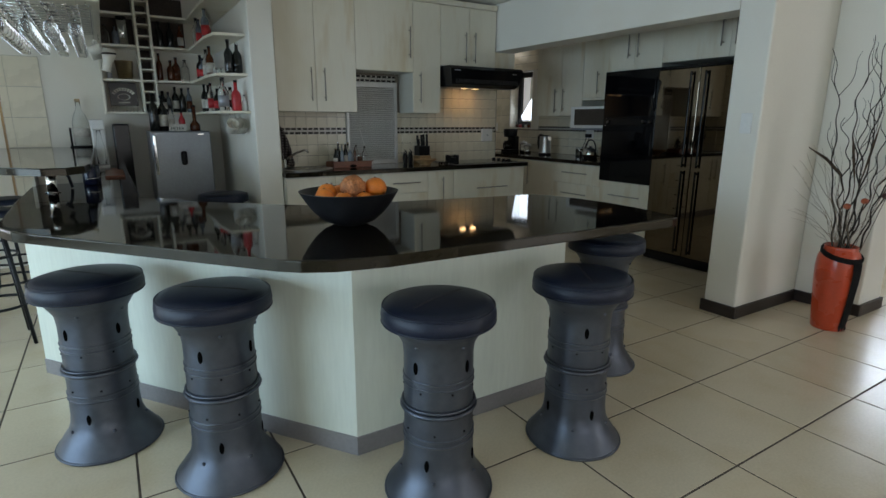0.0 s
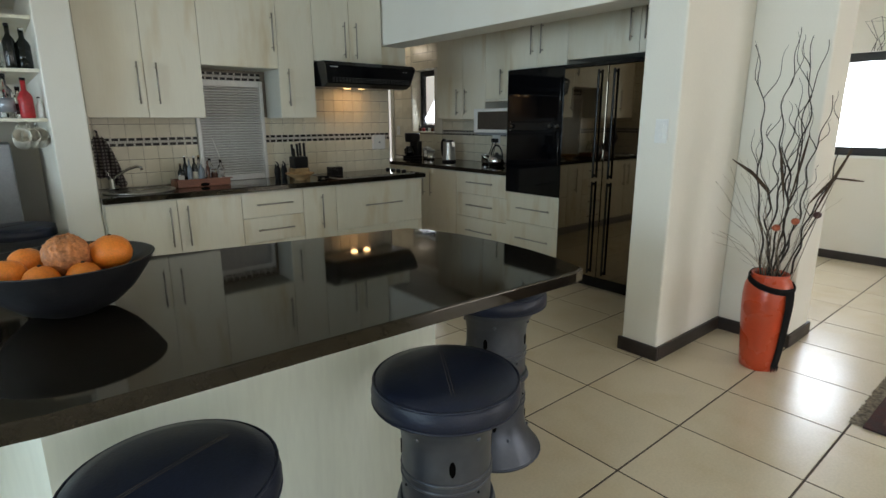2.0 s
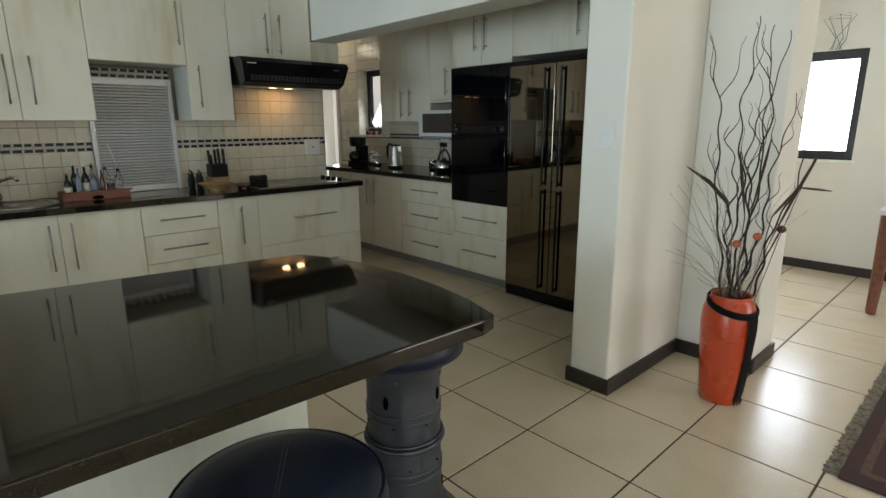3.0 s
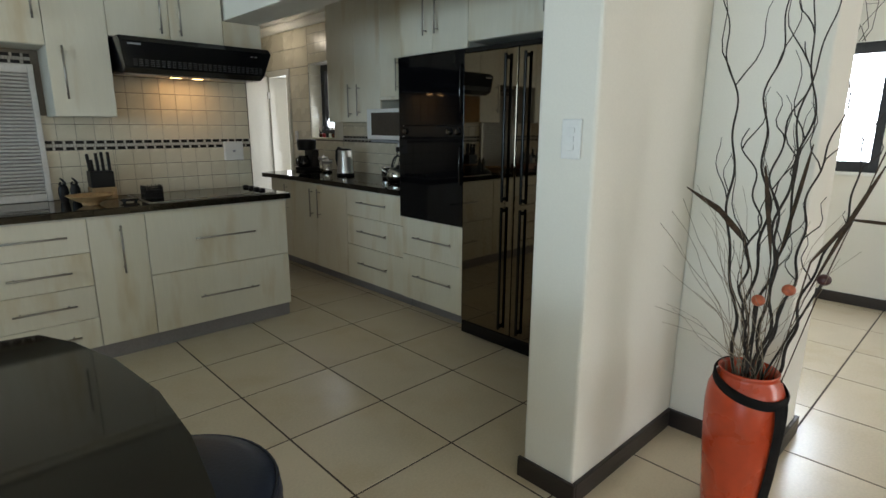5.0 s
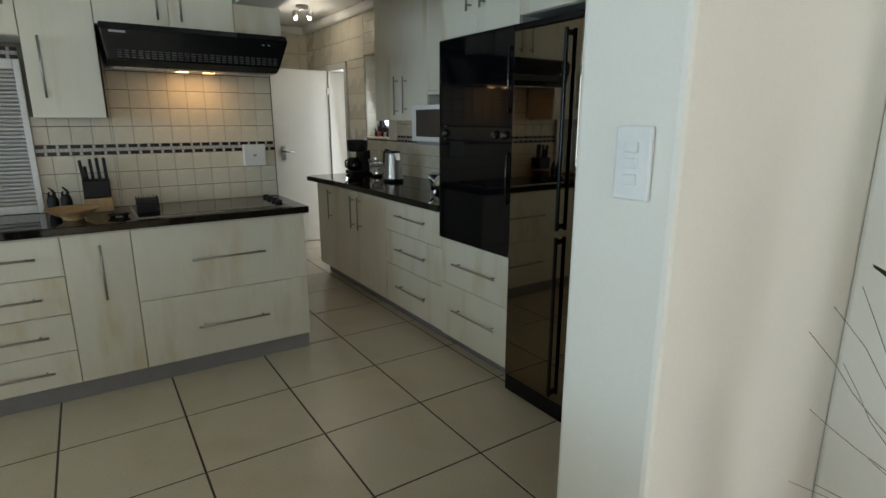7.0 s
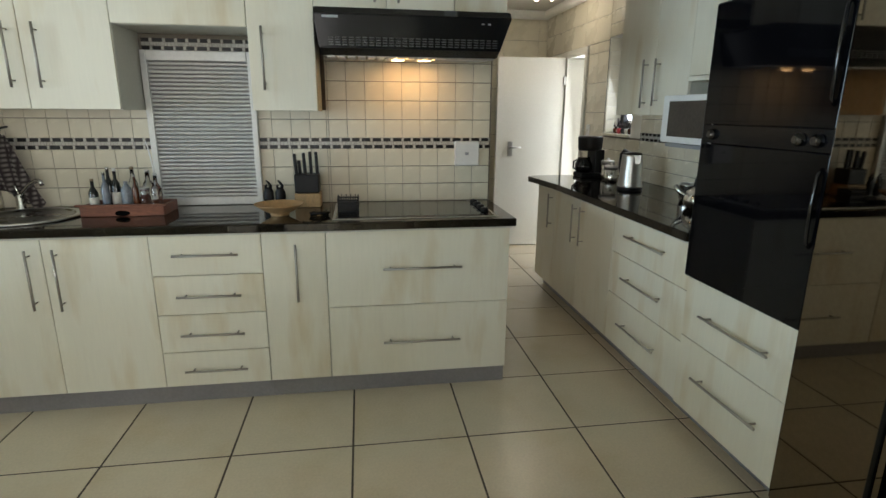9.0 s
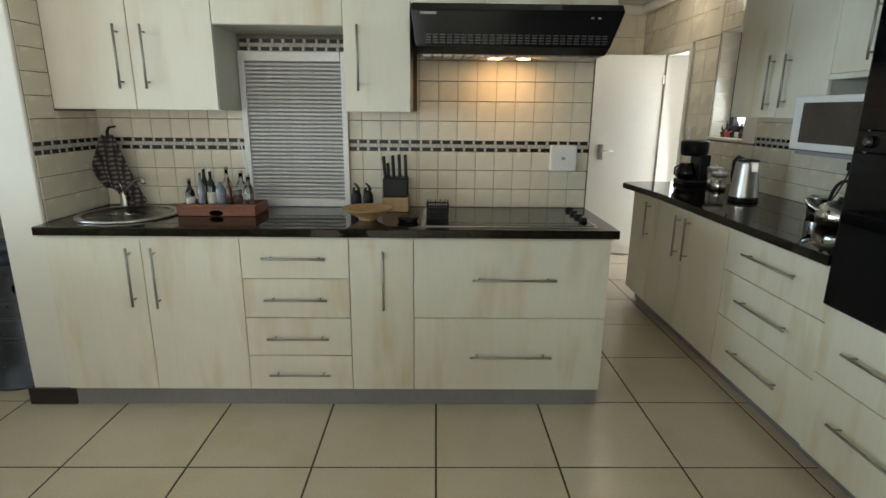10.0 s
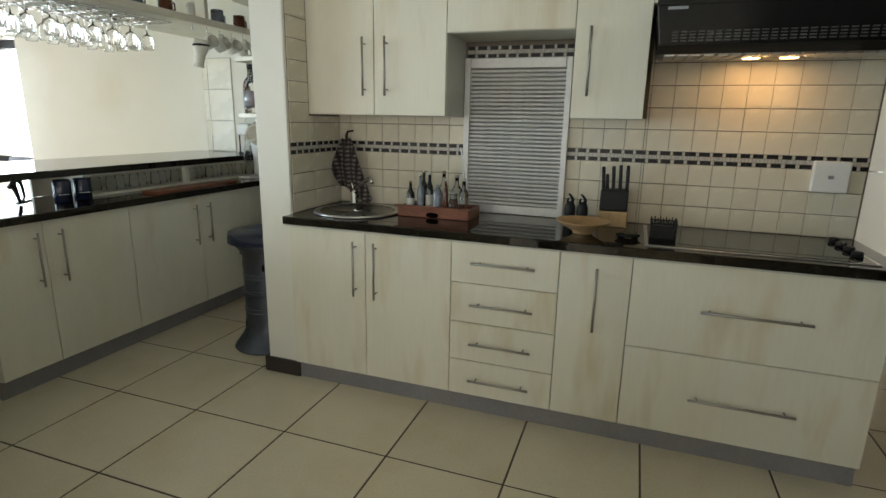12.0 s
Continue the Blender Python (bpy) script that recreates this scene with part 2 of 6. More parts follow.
def box(bm, x0, x1, y0, y1, z0, z1):
    v = [bm.verts.new(p) for p in ((x0, y0, z0), (x1, y0, z0), (x1, y1, z0), (x0, y1, z0), (x0, y0, z1), (x1, y0, z1), (x1, y1, z1), (x0, y1, z1))]
    for q in ((3, 2, 1, 0), (4, 5, 6, 7), (0, 1, 5, 4), (1, 2, 6, 5), (2, 3, 7, 6), (3, 0, 4, 7)):
        bm.faces.new([v[i] for i in q])
    return bm


def bx(x0, x1, y0, y1, z0, z1, bevel=0.0, seg=2):
    bm = box(bmesh.new(), min(x0, x1), max(x0, x1), min(y0, y1), max(y0, y1), min(z0, z1), max(z0, z1))
    if bevel:
        bmesh.ops.bevel(bm, geom=bm.edges[:], offset=bevel, segments=seg, affect="EDGES", profile=0.5)
    return bm


def prism(points, z0, z1, bevel=0.0, seg=2):
    """An upright solid on a plan outline, counter-clockwise."""
    bm = bmesh.new()
    lo = [bm.verts.new((x, y, z0)) for x, y in points]
    hi = [bm.verts.new((x, y, z1)) for x, y in points]
    bm.faces.new(lo[::-1])
    top = bm.faces.new(hi)
    n = len(points)
    for i in range(n):
        bm.faces.new((lo[i], lo[(i + 1) % n], hi[(i + 1) % n], hi[i]))
    if bevel:
        bmesh.ops.bevel(bm, geom=list(top.edges), offset=bevel, segments=seg, affect="EDGES", profile=0.5)
    return bm


def lathe(profile, seg=24, at=(0, 0, 0), bm=None):
    """A turned solid from (radius, height) pairs, closed at both ends."""
    bm = bm or bmesh.new()
    rings = []
    for r, z in profile:
        rings.append([bm.verts.new((at[0] + r * math.cos(2 * math.pi * i / seg), at[1] + r * math.sin(2 * math.pi * i / seg), at[2] + z)) for i in range(seg)])
    for a, b in zip(rings, rings[1:]):
        for i in range(seg):
            f = bm.faces.new((a[i], a[(i + 1) % seg], b[(i + 1) % seg], b[i]))
            f.smooth = True
    bm.faces.new(rings[0][::-1])
    bm.faces.new(rings[-1])
    return bm


def tube(points, radius, seg=8, bm=None, end=None):
    """A round bar along points; end: its radius at the far end."""
    bm = bm or bmesh.new()
    pts = [Vector(p) for p in points]
    rings, side = [], None
    for i, p in enumerate(pts):
        d = (pts[min(i + 1, len(pts) - 1)] - pts[max(i - 1, 0)]).normalized()
        if side is None:
            side = d.orthogonal().normalized()
        side = (side - d * side.dot(d)).normalized()
        up = d.cross(side)
        r = radius if end is None else radius + (end - radius) * i / (len(pts) - 1)
        rings.append([bm.verts.new(p + r * (math.cos(2 * math.pi * k / seg) * side + math.sin(2 * math.pi * k / seg) * up)) for k in range(seg)])
    for a, b in zip(rings, rings[1:]):
        for k in range(seg):
            bm.faces.new((a[k], a[(k + 1) % seg], b[(k + 1) % seg], b[k])).smooth = True
    bm.faces.new(rings[0][::-1])
    bm.faces.new(rings[-1])
    return bm


def ring(cx, cy, z, r, thick, seg=32, bm=None):
    bm = bm or bmesh.new()
    rings = []
    for i in range(seg):
        a = 2 * math.pi * i / seg
        rings.append([bm.verts.new((cx + (r + thick * math.cos(b)) * math.cos(a), cy + (r + thick * math.cos(b)) * math.sin(a), z + thick * math.sin(b))) for b in (k * math.pi / 3 for k in range(6))])
    for i in range(seg):
        a, b = rings[i], rings[(i + 1) % seg]
        for k in range(6):
            bm.faces.new((a[k], b[k], b[(k + 1) % 6], a[(k + 1) % 6])).smooth = True
    return bm


def ball(at, r, seg=16, squash=1.0, bm=None):
    bm = bm or bmesh.new()
    bmesh.ops.create_uvsphere(bm, u_segments=seg, v_segments=max(6, seg // 2), radius=r, matrix=Matrix.Translation(at) @ Matrix.Diagonal((1, 1, squash, 1)))
    for f in bm.faces:
        f.smooth = True
    return bm


def origin_of(ob):
    while ob.parent:
        ob = ob.parent
    return ob.location


def data_of(name, bm, mat):
    me = bpy.data.meshes.new(name)
    bm.normal_update()
    bm.to_mesh(me)
    bm.free()
    me.materials.append(mat)
    return me


def thing(name, at, label, category, group="", kind=""):
    ob = new(name)
    ob.location = at
    ob.empty_display_size = 0.1
    return tagged(ob, label, category, group, kind)


def part(name, bm, mat, parent, label=""):
    """One mesh under a thing or a part; the bmesh is in world places."""
    at = origin_of(parent)
    bmesh.ops.translate(bm, verts=bm.verts, vec=-Vector(at))
    ob = new(name, data_of(name, bm, mat))
    ob.parent = parent
    return tagged(ob, label)


def single(name, bm, mat, label, category, group="", kind="", at=None):
    """A thing that is one mesh."""
    if at is not None:
        bmesh.ops.translate(bm, verts=bm.verts, vec=-Vector(at))
    ob = new(name, data_of(name, bm, mat))
    if at is not None:
        ob.location = at
    return tagged(ob, label, category, group, kind)


def structure(name, bm, mat, label, category):
    return single(name, bm, mat, label, category, kind="structure")


def joined(*bms):
    """One bmesh from several."""
    out = bmesh.new()
    for b in bms:
        me = bpy.data.meshes.new("scrap")
        b.to_mesh(me)
        b.free()
        out.from_mesh(me)
        bpy.data.meshes.remove(me)
    return out

# ---- the large structure ----
P = 0.51
WA = 5.58       # face of the tiled cooking wall
WB = 5.75       # face of the right kitchen wall
CEILZ = 2.5

structure("floor", bx(-4.6, 8.3, -4.1, 8.9, -0.2, -0.0018), GROUT, "dark grout bed under pale floor tiles", "floor")
structure("ceiling", bx(-4.6, 8.3, -4.1, 8.9, CEILZ, CEILZ + 0.15), CEIL, "plain white plastered ceiling", "ceiling")
structure("wall_cooking", bx(1.79, 4.385, WA + 0.008, WA + 0.16, 0, CEILZ), WALL, "cream plastered wall carrying the hob and wall units", "wall")
structure("wall_bar_pier", bx(1.59, 1.782, 5.085, 6.65, 0, CEILZ, 0.008), WALL, "cream plastered pier between bar and kitchen", "wall")
structure("wall_bar_back", bx(-0.18, 1.59, 6.65, 6.85, 0, CEILZ), WALL, "cream plastered wall behind the bar", "wall")
for x0, x1, z0, z1 in ((-4.6, -3.54, 0, CEILZ), (-3.54, -2.60, 2.12, CEILZ), (-2.60, -0.18, 0, CEILZ)):
    structure("wall_dining_back", bx(x0, x1, 6.72, 6.92, z0, z1), WALL, "cream wall beyond the bar counter", "wall")
structure("trim_bar_corner", bx(-0.205, -0.181, 6.69, 6.719, 0, CEILZ, 0.004), PALEWOOD, "narrow wooden corner strip", "trim")
structure("wall_far", bx(1.59, 6.0, 8.66, 8.84, 0, CEILZ), WALL, "pale tiled wall at the end of the kitchen", "wall")
structure("wall_store", bx(1.60, 1.78, 6.85, 8.66, 0, CEILZ), WALL, "plain wall closing the space behind", "wall")
# right kitchen wall with its window and doorway
for n, (y0, y1, z0, z1) in enumerate(((2.703, 6.565, 0, CEILZ), (6.565, 7.045, 0, 1.225), (6.565, 7.045, 2.03, CEILZ), (7.045, 7.50, 0, CEILZ), (7.50, 7.99, 1.97, CEILZ), (7.99, 8.66, 0, CEILZ))):
    structure("wall_right", bx(WB + 0.008, WB + 0.22, y0, y1, z0, z1), WALL, "cream wall behind the side worktop", "wall")
structure("wall_fridge_end", bx(4.13, WB + 0.22, 2.475, 2.702, 0, CEILZ, 0.012), WALL, "cream plastered wall end beside the fridge", "wall")
structure("wall_vase_stub", bx(4.935, 5.28, 2.045, 2.475, 0, CEILZ, 0.012), WALL, "cream plastered stub wall behind the vase", "wall")
structure("beam", bx(4.13, 4.37, 2.702, WA + 0.16, 2.04, CEILZ, 0.006), WALL, "cream plastered ceiling beam", "beam")
# right room
for y0, y1, z0, z1 in ((-4.1, 2.235, 0, CEILZ), (2.235, 3.0, 0, 1.04), (2.235, 3.0, 2.0, CEILZ), (3.0, 3.6, 0, CEILZ)):
    structure("wall_east", bx(7.75, 7.97, y0, y1, z0, z1), WALL, "cream wall of the sunlit room", "wall")
structure("wall_east_room_back", bx(5.971, 7.75, 3.4, 3.6, 0, CEILZ), WALL, "cream wall of the sunlit room", "wall")
# living side, behind and beside the walk: unseen walls, openings added for the lamps
for x0, x1, z0, z1 in ((-4.6, -1.9, 0, CEILZ), (-1.9, 3.1, 2.3, CEILZ), (3.1, 5.9, 0, CEILZ), (5.9, 7.7, 2.3, CEILZ), (7.7, 7.97, 0, CEILZ)):
    structure("wall_south", bx(x0, x1, -4.1, -3.95, z0, z1), WALL, "unseen cream wall with openings added for the daylight lamps", "wall")
for y0, y1, z0, z1 in ((-3.95, -0.6, 0, CEILZ), (-0.6, 4.7, 2.3, CEILZ), (4.7, 4.9, 0, CEILZ), (4.9, 7.1, 0, 0.5), (4.9, 7.1, 2.2, CEILZ), (7.1, 8.4, 0, CEILZ)):
    structure("wall_west", bx(-4.6, -4.45, y0, y1, z0, z1), WALL, "unseen cream wall with openings added for the daylight lamps", "wall")
# added out of view: blocks the side lamp's light from the dining wall
structure("wall_dining_return", bx(-4.45, -1.9, 4.74, 4.88, 0, CEILZ), WALL, "unseen cream wall added to keep side daylight off the dining wall", "wall")
# outside ground, and glowing panels for the bright sky behind the openings
structure("ground", bx(-300, 300, -300, 300, -0.34, -0.22), GROUND, "pale paved yard outside", "ground")
structure("backdrop_east", bx(10.4, 10.45, 0.5, 4.6, -0.1, 3.6), SKYW, "overexposed bright sky beyond the window", "sky")
structure("backdrop_scullery", bx(6.9, 6.95, 5.3, 7.3, 0.6, 2.6), YARDW, "bright daylight beyond the small window", "sky")
structure("backdrop_dining", bx(-5.2, -1.6, 8.2, 8.25, -0.1, 2.9), SKYW, "overexposed daylight beyond the glazed door", "sky")
# added panel that glows in place of a lit wall past the door
structure("backdrop_yard", bx(5.9, 9.4, 8.75, 8.8, -0.2, 2.7), YARDW, "glowing panel in place of the lit wall beyond the open door", "sky")
structure("wall_courtyard", bx(7.6, 7.7, 6.2, 9.4, -0.2, 2.2), CARC, "pale courtyard wall outside the door", "wall")

# cornices
for x0, x1, y0, y1 in ((4.385, WB + 0.008, 8.57, 8.649), (WB - 0.082, WB - 0.001, 5.95, 8.57)):
    structure("trim_cornice", bx(x0, x1, y0, y1, CEILZ - 0.095, CEILZ - 0.001, 0.035, 3), CEIL, "white moulded cornice", "trim")

# skirting
SK = 0.085
for x0, x1, y0, y1 in ((4.113, 4.13, 2.458, 2.719), (4.13, 4.918, 2.458, 2.475), (4.918, 4.935, 2.028, 2.475), (4.935, 5.297, 2.028, 2.045), (1.573, 1.80, 5.066, 5.085), (1.572, 1.59, 5.085, 6.65), (7.73, 7.75, -3.9, 3.4), (5.28, 5.297, 2.045, 2.475)):
    structure("baseboard", bx(x0, x1, y0, y1, 0, SK, 0.004), BASE, "dark stained wooden skirting board", "baseboard")

# east window
win = tagged(new("window_1"), "dark aluminium window, blown out by daylight", "window", kind="structure")
win.location = (7.86, 2.6, 1.04)
part("window_frame", joined(bx(7.80, 7.86, 2.235, 2.30, 1.04, 2.0, 0.004), bx(7.80, 7.86, 2.935, 3.0, 1.04, 2.0, 0.004), bx(7.80, 7.86, 2.30, 2.935, 1.04, 1.12, 0.004), bx(7.80, 7.86, 2.30, 2.935, 1.92, 2.0, 0.004)), WFRAME, win)
pn = part("pane", bx(7.828, 7.834, 2.295, 2.94, 1.115, 1.925), PANE, win)
pn.visible_shadow = False
part("window_sill", bx(7.73, 7.80, 2.215, 3.02, 1.015, 1.04, 0.004), CEIL, win)
# scullery window
win = tagged(new("window_2"), "small dark framed window over the side worktop", "window", kind="structure")
win.location = (5.940, 6.615, 1.23)
part("window_frame", joined(bx(5.900, 5.950, 6.568, 6.635, 1.247, 2.027), bx(5.900, 5.950, 6.975, 7.036, 1.247, 2.027), bx(5.900, 5.950, 6.635, 6.975, 1.247, 1.33), bx(5.900, 5.950, 6.635, 6.975, 1.96, 2.027)), WFRAME, win)
pn = part("pane", bx(5.924, 5.928, 6.63, 6.98, 1.325, 1.965), PANE, win)
pn.visible_shadow = False
part("window_sill", bx(5.730, 5.900, 6.568, 7.036, 1.226, 1.245, 0.003), WTILE, win)
# glazed door of the dining side
win = tagged(new("window_3"), "dark framed glazed door, blown out by daylight", "window", kind="structure")
win.location = (-3.070, 6.82, 0)
part("window_frame", joined(bx(-2.670, -2.602, 6.78, 6.84, 0.0, 2.117), bx(-3.538, -3.470, 6.78, 6.84, 0.0, 2.117), bx(-3.470, -2.670, 6.78, 6.84, 0.0, 0.09), bx(-3.470, -2.670, 6.78, 6.84, 2.03, 2.117), bx(-3.470, -2.670, 6.78, 6.84, 0.86, 0.92)), WFRAME, win)
pn = part("pane", bx(-3.475, -2.665, 6.808, 6.813, 0.085, 2.035), PANE, win)
pn.visible_shadow = False
# open door
door = tagged(new("door_1"), "white painted door standing open against the end wall", "door", kind="structure")
door.location = (5.73, 7.98, 0)
lm = Matrix.Translation((5.73, 7.985, 0)) @ Matrix.Rotation(radians(178), 4, "Z")
leaf = bx(0.0, 0.70, -0.04, 0.0, 0.012, 1.955, 0.003)
bmesh.ops.transform(leaf, matrix=lm, verts=leaf.verts)
part("leaf", leaf, DOORP, door)
for side in (0.012, -0.052):
    hb = joined(tube([(0.55, side, 1.06), (0.55, side * 1.0 + (0.03 if side > 0 else -0.03), 1.06), (0.44, side + (0.035 if side > 0 else -0.035), 1.06)], 0.009, 8), bx(0.525, 0.575, side - 0.006, side + 0.006, 0.97, 1.12, 0.004))
    bmesh.ops.transform(hb, matrix=lm, verts=hb.verts)
    part("door_handle", hb, STEEL, door, "brushed steel lever handle")
part("door_frame", joined(bx(WB - 0.012, WB + 0.21, 7.503, 7.53, 0, 1.967), bx(WB - 0.012, WB + 0.21, 7.96, 7.987, 0, 1.967), bx(WB - 0.012, WB + 0.21, 7.53, 7.96, 1.942, 1.967), bx(WB - 0.018, WB + 0.002, 7.465, 7.5025, 0, 2.01), bx(WB - 0.018, WB + 0.002, 7.5025, 8.02, 1.9675, 2.01)), DOORP, door)
part("hinge", joined(bx(5.715, 5.74, 7.97, 7.985, 1.69, 1.77), bx(5.715, 5.74, 7.97, 7.985, 0.2, 0.28)), STEEL, door)

# ---- kitchen units ----


def mapper(way, f):
    if way == "S":
        return lambda u, d, z: (u, f - d, z)
    if way == "W":
        return lambda u, d, z: (f - d, u, z)
    return lambda u, d, z: (f + d, u, z)


def slab(m, u0, u1, d0, d1, z0, z1, bevel=0.0):
    a, b = m(u0, d0, z0), m(u1, d1, z1)
    return bx(a[0], b[0], a[1], b[1], z0, z1, bevel)


def bar_handle(m, kind, c, a, b, face, z=None):
    """kind v: upright at u=c from height a to b; h: level at height c from u=a to b."""
    out, r = 0.034, 0.0058
    if kind == "v":
        pts = [m(c, face + out, a), m(c, face + out, b)]
        posts = [(c, a + 0.03), (c, b - 0.03)]
    else:
        pts = [m(a, face + out, c), m(b, face + out, c)]
        posts = [(a + 0.035, c), (b - 0.035, c)]
    bm = tube(pts, r, 10)
    for u, zz in posts:
        tube([m(u, face - 0.001, zz), m(u, face + out, zz)], 0.0042, 8, bm)
    return bm


def unit(name, way, f, u0, u1, z0, z1, depth, fronts, label, category="cabinet", group="", plinth=0.0, open_top=False):
    """A cabinet whose fronts lie at f. fronts: (u0, u1, z0, z1, kind, c, a, b)."""
    m = mapper(way, f)
    at = m((u0 + u1) / 2, -depth / 2, z0 if not plinth else 0)
    th = thing(name, at, label, category, group)
    part("body", slab(m, u0 + 0.0008, u1 - 0.0008, -depth, -0.019, z0, z1), CARC, th)
    if plinth:
        part("plinth", slab(m, u0, u1, -depth + 0.02, -0.035 - plinth, 0, z0 - 0.001), PLINTH, th, "grey plinth board")
    for a0, a1, b0, b1, kind, c, h0, h1 in fronts:
        fr = part("door" if kind == "v" else "drawer_front", slab(m, a0 + 0.0017, a1 - 0.0017, -0.018, 0, b0 + 0.0017, b1 - 0.0017, 0.0022), CAB if kind == "v" else CABH, th)
        if h0 is not None:
            part("handle", bar_handle(m, kind, c, h0, h1, 0), HANDLE, fr, "brushed steel bar handle")
    return th


F = 5.043
BZ, BT = 0.10, 0.869
G1, G2, G3, G4 = "base units of the cooking run", "wall units of the cooking run", "base units of the side run", "wall units of the side run"
unit("base_cabinet", "S", F, 1.785, 2.672, BZ, BT, 0.515, ((1.797, 2.226, BZ, BT, "v", 2.175, 0.535, 0.812), (2.226, 2.672, BZ, BT, "v", 2.287, 0.528, 0.814)), "pale wood-grain base unit with two doors under the sink", group=G1, plinth=0.001)
unit("drawer_cabinet", "S", F, 2.672, 3.166, BZ, BT, 0.515, tuple((2.672, 3.166, a, b, "h", (a + b) / 2, 2.776, 3.064) for a, b in ((0.10, 0.28), (0.28, 0.472), (0.472, 0.665), (0.665, BT))), "pale wood-grain base unit with four drawers", "drawers", G1, plinth=0.001)
unit("base_cabinet", "S", F, 3.166, 3.462, BZ, BT, 0.515, ((3.166, 3.462, BZ, BT, "v", 3.324, 0.523, 0.804),), "narrow pale wood-grain base unit with one door", group=G1, plinth=0.001)
unit("drawer_cabinet", "S", F, 3.462, 4.368, BZ, BT, 0.515, ((3.462, 4.368, 0.10, 0.474, "h", 0.285, 3.728, 4.117), (3.462, 4.368, 0.474, BT, "h", 0.67, 3.732, 4.12)), "wide pale wood-grain pan drawer unit under the hob", "drawers", G1, plinth=0.001)

UF, UD, UT = 5.268, 0.31, 2.425
unit("wall_cabinet", "S", UF, 1.788, 2.55, 1.412, UT, UD, ((1.788, 2.172, 1.412, UT, "v", 2.125, 1.505, 1.78), (2.172, 2.55, 1.412, UT, "v", 2.245, 1.505, 1.78)), "tall pale wood-grain wall unit with two doors", group=G2)
unit("wall_cabinet", "S", UF, 2.55, 3.136, 1.787, UT, UD, ((2.55, 3.136, 1.787, UT, "v", 3.093, 1.915, 2.19),), "wide pale wood-grain wall unit above the shutter", group=G2)
unit("wall_cabinet", "S", UF, 3.136, 3.442, 1.412, UT, UD, ((3.136, 3.442, 1.412, UT, "v", 3.204, 1.506, 1.79),), "narrow tall pale wood-grain wall unit", group=G2)
unit("wall_cabinet", "S", UF, 3.442, 4.113, 1.87, UT, UD, ((3.442, 3.783, 1.87, UT, "v", 3.727, 1.908, 2.192), (3.783, 4.113, 1.87, UT, "v", 3.839, 1.908, 2.194)), "pale wood-grain wall unit above the cooker hood", group=G2)
single("filler_panel", bx(4.114, 4.375, UF + 0.003, UF + 0.022, 1.87, 2.034, 0.002), CAB, "pale filler panel beside the wall unit", "panel")
single("cornice_board", bx(1.788, 4.112, UF - 0.02, WA, UT + 0.001, UT + 0.05, 0.006), CAB, "pale moulded board on top of wall units", "trim")

# side run
FB = 5.072
unit("drawer_cabinet", "W", FB, 4.597, 5.345, BZ, BT, 0.66, tuple((4.597, 5.345, a, b, "h", (a + b) / 2 + 0.01, 4.775, 5.155) for a, b in ((0.10, 0.395), (0.395, 0.64), (0.64, BT))), "pale wood-grain base unit with three drawers", "drawers", G3, plinth=0.05)
unit("base_cabinet", "W", FB, 5.345, 6.30, BZ, BT, 0.66, ((5.345, 5.832, BZ, BT, "v", 5.765, 0.56, 0.82), (5.832, 6.30, BZ, BT, "v", 5.895, 0.557, 0.815)), "pale wood-grain base unit with two doors", group=G3, plinth=0.05)
unit("base_cabinet", "W", FB, 6.30, 6.70, BZ, BT, 0.66, ((6.30, 6.70, BZ, BT, "v", 6.368, 0.56, 0.818),), "narrow pale wood-grain end unit with one door", group=G3, plinth=0.05)
FO = 5.064
tower = unit("oven_housing", "W", FO, 3.947, 4.595, BZ, 0.722, 0.585, ((3.947, 4.595, 0.10, 0.44, "h", 0.295, 4.05, 4.443), (3.947, 4.595, 0.44, 0.722, "h", 0.582, 4.05, 4.443)), "pale wood-grain oven housing with two drawers", "cabinet", plinth=0.06)
part("side_panel", bx(FO + 0.02, WB, 4.577, 4.595, 0.722, 1.83), CAB, tower)
part("side_panel", bx(FO + 0.02, WB, 3.947, 3.965, 0.722, 1.83), CAB, tower)
unit("wall_cabinet", "W", FO, 3.947, 4.595, 1.834, UT, 0.585, ((3.947, 4.268, 1.834, UT, "v", 4.212, 1.944, 2.2), (4.268, 4.595, 1.834, UT, "v", 4.323, 1.944, 2.203)), "pale wood-grain top unit above the ovens", group=G4)
unit("wall_cabinet", "W", FO, 2.75, 3.947, 1.87, UT, 0.585, ((3.3, 3.947, 1.87, UT, "v", 3.364, 1.958, 2.19), (2.75, 3.3, 1.87, UT, "v", 3.24, 1.958, 2.19)), "pale wood-grain top unit above the fridge", group=G4)
FU = 5.345
unit("wall_cabinet", "W", FU, 5.205, 6.0, 1.402, UT, 0.403, ((5.205, 5.56, 1.402, UT, "v", 5.495, 1.455, 1.715), (5.56, 6.0, 1.402, UT, "v", 5.63, 1.444, 1.72)), "tall pale wood-grain wall unit with two doors", group=G4)
unit("wall_cabinet", "W", FU, 4.597, 5.205, 1.60, UT, 0.403, ((4.597, 5.205, 1.60, UT, "v", 4.96, 1.64, 1.88),), "pale wood-grain wall unit over the microwave", group=G4)

